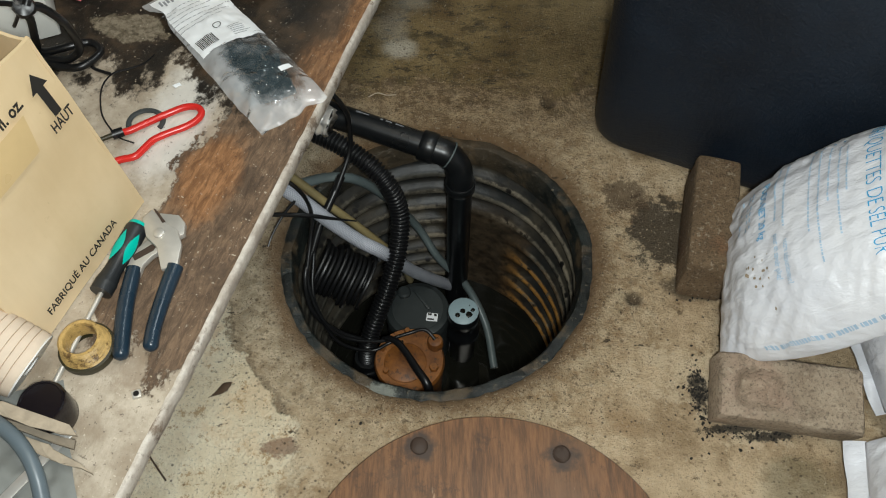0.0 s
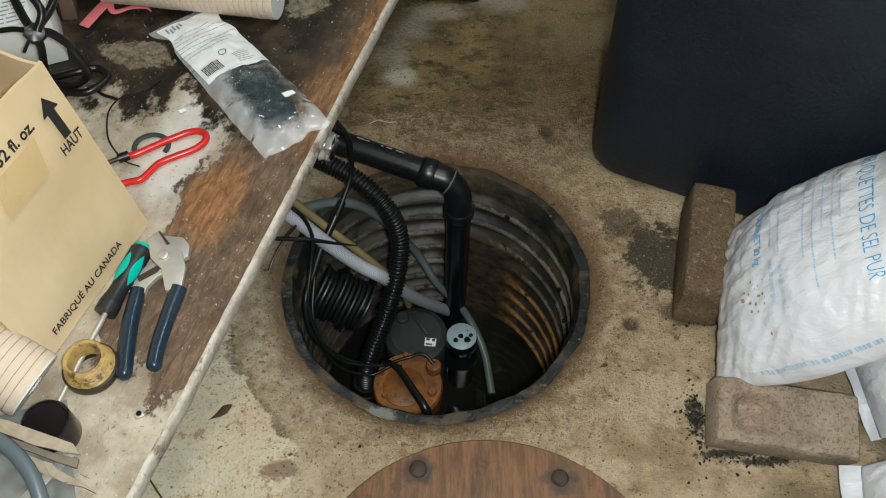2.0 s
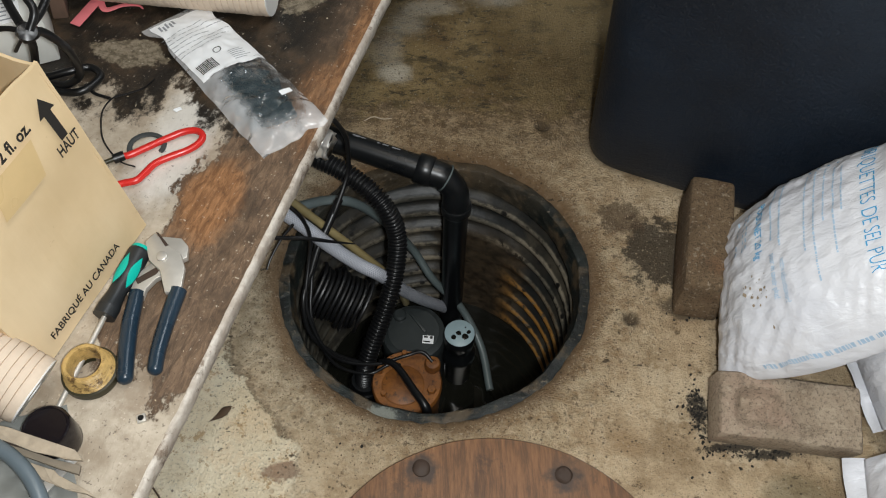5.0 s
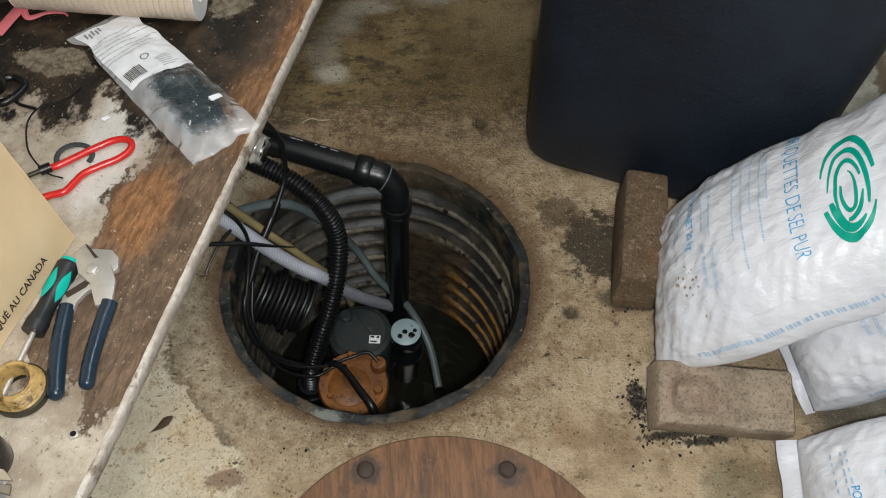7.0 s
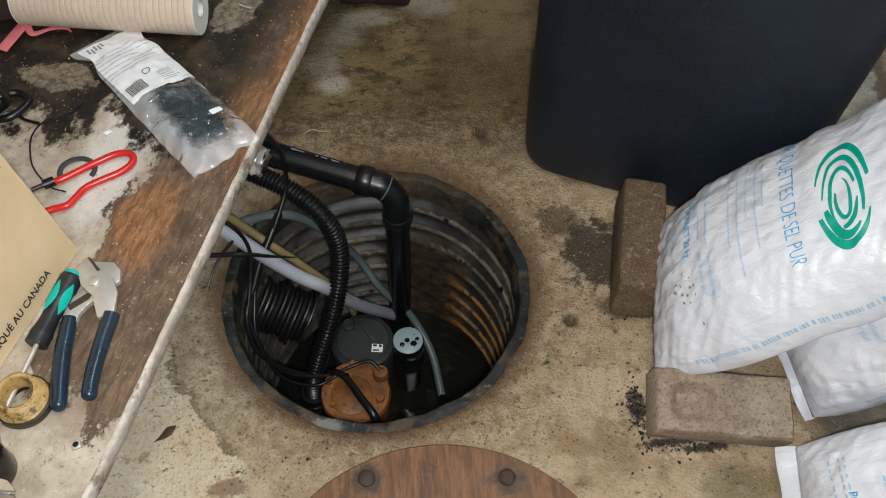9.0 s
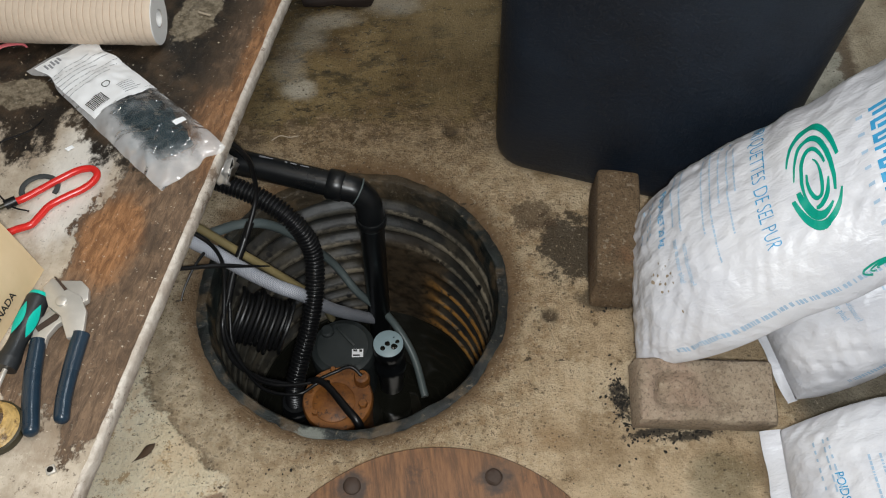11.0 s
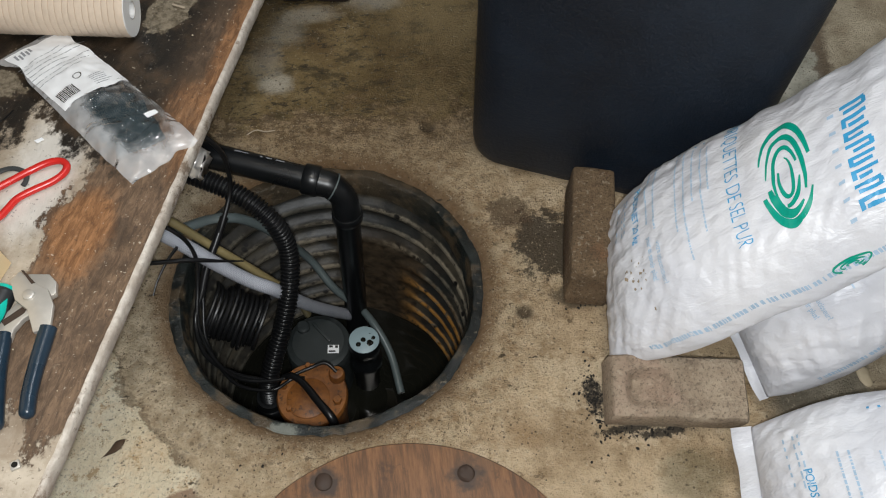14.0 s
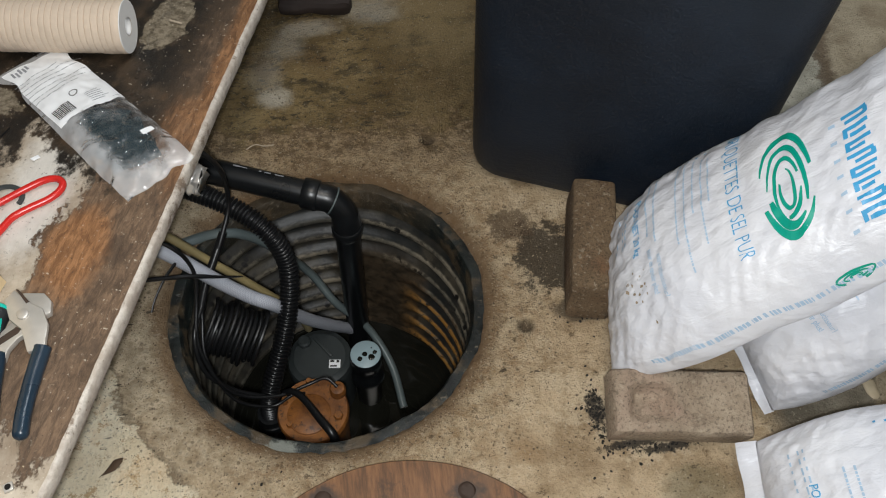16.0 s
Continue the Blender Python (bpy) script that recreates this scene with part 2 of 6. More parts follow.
def shelf_material():
    """Local x runs away from the open edge (negative), local y along it."""
    m = Mat("worn_shelf_board", 0.6)
    u, v = m.math("MULTIPLY", m.axis(0), -1.0), m.axis(1)
    grain = m.noise(55, 8, 0.78, stretch=(2.6, 0.6, 1), dist=0.6)
    ragged, mid, fine = m.noise(13, 8, 0.70, stretch=(1.3, 0.9, 1)), m.noise(20, 6, 0.65), m.noise(120, 5, 0.7)
    speck = m.noise(210, 3, 0.6)
    wood = m.mix(m.step(grain, 0.3, 0.72), (0.066, 0.040, 0.024), (0.235, 0.150, 0.090))
    wood = m.mix(m.math("MULTIPLY", m.step(m.noise(9, 7, 0.75), 0.50, 0.62), 0.6), wood, (0.055, 0.036, 0.023))
    wood = m.mix(m.math("MULTIPLY", m.step(mid, 0.5, 0.7), 0.6), wood, (0.055, 0.033, 0.018))
    wood = m.mix(m.math("MULTIPLY", m.step(fine, 0.62, 0.75), 0.6), wood, (0.42, 0.32, 0.22))
    orange = m.mix(m.step(grain, 0.35, 0.7), (0.15, 0.066, 0.024), (0.42, 0.205, 0.088))
    wood = m.mix(m.blob(-0.082, 0.365, 0.032, 0.062, ragged, 0.9), wood, orange)
    wood = m.mix(m.math("MULTIPLY", m.blob(-0.055, 0.565, 0.05, 0.06, ragged, 0.9), 0.7), wood, orange)
    wood = m.mix(m.math("MULTIPLY", m.blob(-0.010, 0.75, 0.014, 0.25, ragged, 0.9), 0.8), wood, orange)
    # grey cement-like skin that still covers the board away from the edge
    skin = m.mix(m.step(mid, 0.3, 0.7), (0.31, 0.245, 0.175), (0.56, 0.485, 0.385))
    skin = m.mix(m.math("MULTIPLY", m.step(fine, 0.58, 0.70), 0.6), skin, (0.17, 0.125, 0.085))
    skin = m.mix(m.math("MULTIPLY", m.step(m.noise(8, 6, 0.7), 0.52, 0.66), 0.55), skin, (0.25, 0.18, 0.12))
    skin = m.mix(m.math("MULTIPLY", m.blob(-0.16, 0.43, 0.035, 0.09, ragged, 1.0), 0.65), skin, (0.78, 0.76, 0.71))
    cover = m.step(m.math("ADD", u, m.math("MULTIPLY", m.math("SUBTRACT", ragged, 0.5), 0.17)), 0.112, 0.118)
    low = m.math("SUBTRACT", 1.0, m.step(m.math("ADD", v, m.math("MULTIPLY", m.math("SUBTRACT", ragged, 0.5), 0.22)), 0.125, 0.135))
    cover = m.math("MAXIMUM", cover, low)
    col = m.mix(cover, wood, skin)
    # black damp over the far end
    vv = m.math("ADD", m.math("ADD", v, m.math("MULTIPLY", m.math("SUBTRACT", ragged, 0.5), 0.42)), m.math("MULTIPLY", u, 0.12))
    far = m.step(vv, 0.485, 0.52)
    far = m.math("MULTIPLY", far, m.step(m.math("ADD", u, m.math("MULTIPLY", m.math("SUBTRACT", mid, 0.5), 0.12)), 0.01, 0.075))
    black = m.mix(m.step(mid, 0.4, 0.65), (0.012, 0.009, 0.006), (0.060, 0.040, 0.024))
    black = m.mix(m.math("MULTIPLY", m.step(m.noise(10, 6, 0.7), 0.57, 0.7), 0.5), black, (0.115, 0.058, 0.024))
    patch = m.math("MAXIMUM", m.blob(-0.112, 0.755, 0.028, 0.058, ragged, 0.12), m.blob(-0.30, 0.56, 0.05, 0.025, ragged, 0.12))
    black = m.mix(patch, black, m.mix(m.step(fine, 0.35, 0.65), (0.10, 0.078, 0.050), (0.27, 0.225, 0.16)))
    col = m.mix(far, col, black)
    col = m.mix(m.math("MULTIPLY", m.step(speck, 0.66, 0.72), 0.55), col, (0.7, 0.62, 0.5))
    col = m.mix(m.math("MULTIPLY", m.math("SUBTRACT", 1.0, m.step(speck, 0.30, 0.36)), 0.6), col, (0.05, 0.035, 0.025))
    m.color(col)
    m.rough(m.math("SUBTRACT", 0.72, m.math("MULTIPLY", far, 0.25), True))
    m.bump(m.math("ADD", m.math("MULTIPLY", grain, 0.6), m.math("MULTIPLY", cover, 0.8)), 0.7, 0.003)
    return m.m


def plywood_material():
    m = Mat("weathered_plywood", 0.5)
    grain = m.noise(28, 6, 0.7, stretch=(5, 0.5, 1))
    mid = m.noise(9, 5, 0.6)
    col = m.mix(m.step(grain, 0.3, 0.72), (0.080, 0.035, 0.013), (0.235, 0.108, 0.042))
    col = m.mix(m.math("MULTIPLY", m.step(m.noise(16, 7, 0.8), 0.55, 0.64), 0.6), col, (0.055, 0.028, 0.014))
    col = m.mix(m.step(mid, 0.5, 0.75), col, (0.16, 0.085, 0.042))
    col = m.mix(m.math("MULTIPLY", m.step(m.noise(22, 4, 0.7, stretch=(2.5, 0.6, 1)), 0.66, 0.76), 0.8), col, (0.45, 0.30, 0.18))
    for x, y in ((0.158, 0.429), (-0.021, 0.44)):
        col = m.mix(m.blob(x, y, 0.019, 0.017, m.noise(60, 4), 0.9), col, (0.05, 0.03, 0.02))
    m.color(col)
    m.bump(grain, 0.35, 0.0012)
    return m.m


def pit_wall_material():
    m = Mat("mud_coated_basin_wall", 0.45)
    z = m.axis(2)
    mud, fine = m.noise(9, 6, 0.7), m.noise(60, 5, 0.75)
    dx, dy = m.axis(0), m.math("SUBTRACT", m.axis(1), PIT_Y)
    r = m.math("SQRT", m.math("ADD", m.math("MULTIPLY", dx, dx), m.math("MULTIPLY", dy, dy)))
    base = m.mix(m.step(mud, 0.42, 0.66), (0.010, 0.011, 0.010), (0.060, 0.050, 0.034))
    # silt clings to the rib crests, in patches; painted shade darkens it toward -x
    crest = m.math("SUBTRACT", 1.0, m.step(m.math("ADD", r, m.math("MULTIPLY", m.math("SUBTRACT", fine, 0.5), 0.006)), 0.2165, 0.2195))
    shaded_silt = m.mix(m.math("MULTIPLY", m.step(mud, 0.38, 0.64), m.step(m.axis(0), -0.24, 0.06)), (0.075, 0.070, 0.056), (0.32, 0.27, 0.195))
    base = m.mix(m.math("MULTIPLY", crest, 0.9), base, shaded_silt)
    base = m.mix(m.math("MULTIPLY", m.step(m.noise(15, 8, 0.78, stretch=(1, 1, 1.6)), 0.49, 0.57), 0.75), base, (0.018, 0.015, 0.011))
    base = m.mix(m.step(fine, 0.56, 0.64), base, (0.016, 0.013, 0.010))
    spat = m.math("SUBTRACT", 1.0, m.step(m.math("ADD", m.cells(38), m.math("MULTIPLY", fine, 0.5)), 0.42, 0.50))
    base = m.mix(m.math("MULTIPLY", spat, m.step(mud, 0.40, 0.5)), base, (0.008, 0.007, 0.006))
    # smear of mud down the far wall
    smear = m.math("MULTIPLY", m.blob(0.093, 0.94, 0.085, 0.07, mud, 0.5, 1.2), m.math("SUBTRACT", 1.0, m.step(m.math("ADD", z, m.math("MULTIPLY", m.math("SUBTRACT", fine, 0.5), 0.08)), -0.2, -0.16)))
    base = m.mix(m.math("MULTIPLY", smear, 0.9), base, m.mix(m.step(fine, 0.35, 0.65), (0.022, 0.015, 0.008), (0.085, 0.058, 0.034)))
    # iron-coloured deposit low on one side
    d = m.math("SQRT", m.math("ADD", m.math("POWER", m.math("SUBTRACT", m.axis(0), 0.20), 2.0), m.math("POWER", m.math("SUBTRACT", m.axis(1), 0.83), 2.0)))
    iron = m.math("MULTIPLY", m.math("SUBTRACT", 1.0, m.step(d, 0.06, 0.13)), m.math("SUBTRACT", 1.0, m.step(z, -0.28, -0.22)))
    iron = m.math("MULTIPLY", m.math("MULTIPLY", iron, crest), m.step(fine, 0.38, 0.5))
    base = m.mix(m.math("MULTIPLY", iron, 0.9), base, m.mix(mud, (0.25, 0.10, 0.02), (0.55, 0.28, 0.06)))
    m.color(base)
    m.bump(fine, 0.4, 0.002)
    return m.m


def bag_material():
    m = Mat("white_polyethylene", 0.32)
    n, f = m.noise(9, 5), m.noise(60, 4, 0.5)
    m.color(m.mix(m.step(n, 0.35, 0.7), (0.66, 0.670, 0.715), (0.765, 0.77, 0.80)))
    m.rough(m.math("ADD", 0.30, m.math("MULTIPLY", n, 0.2)))
    m.b.inputs["Subsurface Weight"].default_value = 0.0
    m.bump(m.math("ADD", m.math("MULTIPLY", f, 0.8), m.math("MULTIPLY", m.noise(30, 4, 0.55, stretch=(0.6, 1.9, 1), dist=0.5), 1.4)), 0.48, 0.005)
    return m.m


def card_material():
    m = Mat("corrugated_cardboard", 0.8)
    n, f = m.noise(7, 5), m.noise(90, 4, 0.6, stretch=(1, 1, 0.15))
    c = m.mix(m.step(n, 0.3, 0.7), (0.66, 0.495, 0.285), (0.77, 0.605, 0.385))
    c = m.mix(m.math("MULTIPLY", m.step(m.noise(24, 6, 0.75), 0.62, 0.72), 0.4), c, (0.30, 0.2, 0.1))
    m.color(m.mix(m.math("MULTIPLY", f, 0.2), c, (0.45, 0.32, 0.17)))
    m.bump(f, 0.25, 0.001)
    return m.m


def brick_material(name, a, b, red):
    m = Mat(name, 0.9)
    n, f = m.noise(16, 6, 0.7), m.noise(240, 4, 0.7)
    c = m.mix(m.step(n, 0.3, 0.7), a, b)
    c = m.mix(m.step(m.noise(10, 5), 0.5, 0.68), c, red)
    c = m.mix(m.math("MULTIPLY", m.step(f, 0.50, 0.64), 0.65), c, tuple(v * 0.4 for v in a))
    c = m.mix(m.math("MULTIPLY", m.step(m.noise(34, 6, 0.75), 0.52, 0.66), 0.55), c, tuple(v * 0.55 for v in a))
    c = m.mix(m.math("MULTIPLY", m.step(m.noise(170, 3), 0.58, 0.68), 0.3), c, (0.58, 0.50, 0.38))
    m.color(c)
    m.bump(m.math("ADD", n, m.math("MULTIPLY", f, 0.9)), 1.0, 0.005)
    return m.m


def film_material(name, tint, cloud):
    """Thin clear film: mostly see-through, a little milky, with sharp glints."""
    m = Mat(name, 0.3)
    out = m.t.nodes["Material Output"]
    clear, gloss, fres = m.node("ShaderNodeBsdfTransparent"), m.node("ShaderNodeBsdfGlossy"), m.node("ShaderNodeFresnel")
    clear.inputs[0].default_value = (*tint, 1)
    gloss.inputs["Roughness"].default_value = 0.13
    fres.inputs["IOR"].default_value = 1.5
    m.color((0.86, 0.87, 0.88))
    bump = m.node("ShaderNodeBump")
    bump.inputs["Strength"].default_value, bump.inputs["Distance"].default_value = 1.0, 0.034
    m.put(bump.inputs["Height"], m.noise(24, 2, 0.4, dist=0.8))
    for socket in (gloss.inputs["Normal"], fres.inputs["Normal"]):
        m.put(socket, bump.outputs[0])
    milky, film = m.node("ShaderNodeMixShader"), m.node("ShaderNodeMixShader")
    # the film is clear where it lies tight over the dark parts, milky where it is loose
    px, py = m.math("ADD", m.axis(0), 0.268), m.math("SUBTRACT", m.axis(1), 0.888)
    lx = m.math("ADD", m.math("MULTIPLY", px, 0.77), m.math("MULTIPLY", py, 0.64))
    ly = m.math("SUBTRACT", m.math("MULTIPLY", px, 0.69), m.math("MULTIPLY", py, 0.725))
    wob = m.math("MULTIPLY", m.math("SUBTRACT", m.noise(38, 6, 0.65), 0.5), 2.6)
    ex = m.math("POWER", m.math("ABSOLUTE", m.math("DIVIDE", m.math("SUBTRACT", lx, 0.009), 0.036)), 3.0)
    ey = m.math("POWER", m.math("ABSOLUTE", m.math("DIVIDE", m.math("SUBTRACT", ly, 0.068), 0.062)), 3.0)
    loose = m.step(m.math("ADD", m.math("ADD", ex, ey), wob), 0.35, 1.5)
    cloud = m.math("ADD", cloud, m.math("MULTIPLY", loose, 0.35))
    m.put(milky.inputs[0], m.math("ADD", cloud, m.math("MULTIPLY", m.step(m.noise(26, 5, 0.6), 0.46, 0.72), 0.08)))
    m.t.links.new(clear.outputs[0], milky.inputs[1])
    m.t.links.new(m.b.outputs[0], milky.inputs[2])
    m.put(film.inputs[0], m.math("ADD", m.math("MULTIPLY", fres.outputs[0], 1.2), 0.0, True))
    m.t.links.new(milky.outputs[0], film.inputs[1])
    m.t.links.new(gloss.outputs[0], film.inputs[2])
    m.t.links.new(film.outputs[0], out.inputs["Surface"])
    return m.m


def tank_material():
    """Dark moulded plastic with an orange-peel skin and dust specks."""
    m = Mat("navy_polyethylene", 0.44)
    peel, fine, cloud = m.noise(170, 4, 0.6), m.noise(420, 3, 0.7), m.noise(7, 5, 0.6)
    c = m.mix(m.step(cloud, 0.35, 0.68), (0.0046, 0.0090, 0.0165), (0.0082, 0.0155, 0.0275))
    c = m.mix(m.math("MULTIPLY", m.step(fine, 0.62, 0.72), 0.5), c, (0.035, 0.042, 0.050))
    c = m.mix(m.math("MULTIPLY", m.step(m.noise(120, 6, 0.8, stretch=(1, 1, 0.35)), 0.64, 0.70), 0.5), c, (0.045, 0.050, 0.055))
    m.color(c)
    m.rough(m.math("ADD", 0.34, m.math("MULTIPLY", cloud, 0.22)))
    m.bump(m.math("ADD", peel, m.math("MULTIPLY", fine, 0.4)), 1.0, 0.0016)
    return m.m


def rim_material():
    m = Mat("muddy_basin_rim", 0.42)
    n, f = m.noise(24, 6, 0.7), m.noise(90, 5, 0.75)
    c = m.mix(m.step(n, 0.35, 0.65), (0.0035, 0.0055, 0.0052), (0.014, 0.019, 0.0175))
    c = m.mix(m.math("MULTIPLY", m.step(m.noise(15, 6, 0.7), 0.50, 0.60), 0.8), c, (0.085, 0.060, 0.034))
    c = m.mix(m.math("MULTIPLY", m.step(m.math("ADD", m.axis(1), m.math("MULTIPLY", m.math("SUBTRACT", n, 0.5), 0.3)), 0.84, 0.98), 0.5), c, (0.10, 0.066, 0.034))
    c = m.mix(m.math("MULTIPLY", m.step(f, 0.59, 0.68), 0.75), c, (0.20, 0.165, 0.115))
    c = m.mix(m.math("MULTIPLY", m.blob(-0.075, 0.525, 0.022, 0.012, f, 0.5), 0.8), c, (0.20, 0.21, 0.18))
    m.color(c)
    m.bump(m.math("ADD", n, f), 0.8, 0.004)
    return m.m


def edge_material():
    m = Mat("chalky_board_edge", 0.85)
    n, f = m.noise(30, 7, 0.72), m.noise(130, 5, 0.75)
    c = m.mix(m.step(n, 0.35, 0.65), (0.48, 0.41, 0.34), (0.72, 0.66, 0.58))
    c = m.mix(m.math("MULTIPLY", m.step(m.noise(17, 7, 0.75), 0.55, 0.64), 0.8), c, (0.17, 0.11, 0.065))
    c = m.mix(m.math("MULTIPLY", m.step(f, 0.58, 0.68), 0.6), c, (0.20, 0.14, 0.09))
    m.color(c)
    m.bump(m.math("ADD", n, f), 0.9, 0.004)
    return m.m


def braid_material():
    m = Mat("clear_braided_vinyl", 0.25, space="UV")
    u, v = m.axis(0), m.axis(1)
    a = m.math("SINE", m.math("MULTIPLY", m.math("ADD", m.math("MULTIPLY", v, 330.0), m.math("MULTIPLY", u, 12.0)), 6.283))
    b = m.math("SINE", m.math("MULTIPLY", m.math("SUBTRACT", m.math("MULTIPLY", v, 330.0), m.math("MULTIPLY", u, 12.0)), 6.283))
    thread = m.step(m.math("MAXIMUM", a, b), 0.45, 0.95)
    m.color(m.mix(thread, (0.24, 0.26, 0.30), (0.56, 0.57, 0.62)))
    m.bump(thread, 0.3, 0.0008)
    return m.m


def orange_cast_material():
    m = Mat("rusty_orange_casting", 0.55)
    n, f = m.noise(28, 6, 0.7), m.noise(120, 4, 0.7)
    c = m.mix(m.step(n, 0.3, 0.7), (0.095, 0.031, 0.006), (0.27, 0.10, 0.019))
    c = m.mix(m.math("MULTIPLY", m.step(f, 0.55, 0.66), 0.8), c, (0.035, 0.016, 0.007))
    m.color(c)
    m.bump(f, 0.5, 0.0015)
    return m.m


def stained_plastic(name, col, stain):
    m = Mat(name, 0.4)
    n, f = m.noise(38, 7, 0.75), m.noise(130, 5, 0.7)
    c = m.mix(m.step(f, 0.35, 0.65), tuple(v * 0.7 for v in col), col)
    m.color(m.mix(m.math("MULTIPLY", m.step(n, 0.50, 0.60), 0.9), c, stain))
    m.bump(m.math("ADD", n, f), 0.5, 0.002)
    return m.m


def grain_material():
    m = Mat("sand_grain", 0.85)
    pick = m.node("ShaderNodeNewGeometry").outputs["Random Per Island"]
    m.color(m.mix(m.step(pick, 0.35, 0.65), (0.12, 0.078, 0.04), (0.42, 0.33, 0.21)))
    return m.m


FLOOR, SHELF, PLY, PITWALL = floor_material(), shelf_material(), plywood_material(), pit_wall_material()
BAG, CARD, FILM, BRAID, CAST = bag_material(), card_material(), film_material("clear_plastic_film", (0.985, 0.985, 0.985), 0.03), braid_material(), orange_cast_material()
BRICK_BROWN = brick_material("brown_brick", (0.14, 0.092, 0.050), (0.215, 0.145, 0.082), (0.20, 0.105, 0.052))
BRICK_PINK = brick_material("pale_brick", (0.31, 0.235, 0.165), (0.49, 0.395, 0.29), (0.42, 0.305, 0.225))
ABS = plain("black_abs", (0.0065, 0.0075, 0.0085), 0.31, vary=0.6, scale=60)
RUBBER = plain("black_rubber", (0.0065, 0.0067, 0.0075), 0.33, vary=0.4)
RIM = rim_material()
TANK = tank_material()
PLASTER = plain("painted_wall", (0.42, 0.40, 0.36), 0.85, vary=0.2, scale=20, bump=0.4)
EDGE = edge_material()
INK = plain("black_ink", (0.02, 0.018, 0.016), 0.6, vary=0.3)
BLUE_INK = plain("blue_ink", (0.05, 0.34, 0.62), 0.35, vary=0.15)
PALE_INK = plain("pale_blue_ink", (0.42, 0.57, 0.72), 0.4, vary=0.3, scale=200)
GREEN_INK = plain("green_ink", (0.0, 0.33, 0.235), 0.35, vary=0.12)
GREY_INK = plain("grey_ink", (0.30, 0.31, 0.33), 0.5, vary=0.3)
STEEL = plain("dull_steel", (0.58, 0.55, 0.50), 0.42, 0.45, vary=0.3, scale=90)
NAVY_GRIP = plain("navy_grip", (0.015, 0.032, 0.052), 0.30, vary=0.6, scale=90)
DARK_GRIP = plain("charcoal_grip", (0.018, 0.02, 0.022), 0.45, vary=0.3)
TEAL = plain("teal_inlay", (0.0, 0.44, 0.35), 0.4, vary=0.12)
RED = plain("red_coating", (0.62, 0.025, 0.02), 0.25, vary=0.15)
AMBER = stained_plastic("yellowed_plastic", (0.52, 0.34, 0.12), (0.075, 0.036, 0.012))
AMBER_DARK = plain("grimy_thread", (0.035, 0.030, 0.014), 0.4, vary=0.8)
WOUND = plain("wound_cotton", (0.68, 0.555, 0.435), 0.9, vary=0.2, scale=120, bump=0.6)
WHITE = plain("white_plastic", (0.78, 0.77, 0.75), 0.45, vary=0.1)
PAPER = plain("white_paper", (0.86, 0.87, 0.88), 0.6, vary=0.08)
PINK = plain("pink_ribbon_plastic", (0.75, 0.20, 0.22), 0.35, vary=0.2)
GREY_TUBE = plain("grey_vinyl", (0.105, 0.13, 0.13), 0.35, vary=0.3)
YELLOW_TUBE = plain("yellowed_vinyl", (0.27, 0.215, 0.10), 0.4, vary=0.85, scale=40)
PUMP_GREY = plain("grey_pump_plastic", (0.033, 0.039, 0.039), 0.4, vary=0.5, scale=70, bump=0.3)
CAP_BLUE = plain("pale_blue_cap", (0.30, 0.40, 0.43), 0.4, vary=0.3, scale=40)
CLIP = plain("blue_grey_plastic", (0.012, 0.028, 0.035), 0.2, vary=0.3)
FOIL = plain("crumpled_foil", (0.65, 0.63, 0.6), 0.3, 0.6, vary=0.3, bump=0.6)
SPLINTER = plain("split_wood", (0.42, 0.345, 0.255), 0.8, vary=0.7, scale=90, bump=1.0)
RAG = plain("grey_rag", (0.20, 0.205, 0.19), 0.8, vary=0.75, scale=30, bump=0.6)
SOIL = plain("black_soil", (0.02, 0.017, 0.013), 0.95, vary=0.5)
MUD = plain("dried_mud", (0.33, 0.26, 0.18), 0.9, vary=0.4)
DULL_RUBBER = plain("dull_black_rubber", (0.0065, 0.0068, 0.0075), 0.40, vary=0.4)
LEAF = plain("dead_leaf_brown", (0.07, 0.04, 0.02), 0.8, vary=0.4)
MORTAR = plain("pale_mortar", (0.55, 0.46, 0.32), 0.9, vary=0.3, bump=0.6)
TAPE = plain("brown_tape", (0.64, 0.465, 0.235), 0.3, vary=0.15)
LUMBER = plain("dark_brown_wood", (0.05, 0.03, 0.02), 0.7, vary=0.5)
SLUDGE = plain("dark_water", (0.010, 0.010, 0.0075), 0.06, vary=0.6, scale=12, bump=0.05)


# ---- helpers for geometry ----
def thing(name, loc, label, category, group="", kind=""):
    ob = new(name)
    ob.empty_display_size = 0.02
    ob.matrix_basis = Matrix.Translation(loc)
    return tagged(ob, label, category, group, kind)


def mesh_of(name, bm, mat, smooth=True):
    me = bpy.data.meshes.new(name)
    bmesh.ops.recalc_face_normals(bm, faces=bm.faces)
    bm.to_mesh(me)
    bm.free()
    for p in me.polygons:
        p.use_smooth = smooth
    me.materials.append(mat)
    return me


def part(name, bm, mat, parent=None, label="", smooth=True, split=True):
    """Links a bmesh, in world coordinates, as one mesh object under a thing or a part."""
    me = mesh_of(name, bm, mat, smooth)
    if smooth and split:
        me.set_sharp_from_angle(angle=radians(38))
    ob = new(name, me)
    if parent is not None:
        ob.parent = parent
        if parent.type == "EMPTY":
            ob.matrix_parent_inverse = parent.matrix_basis.inverted()
    return tagged(ob, label)


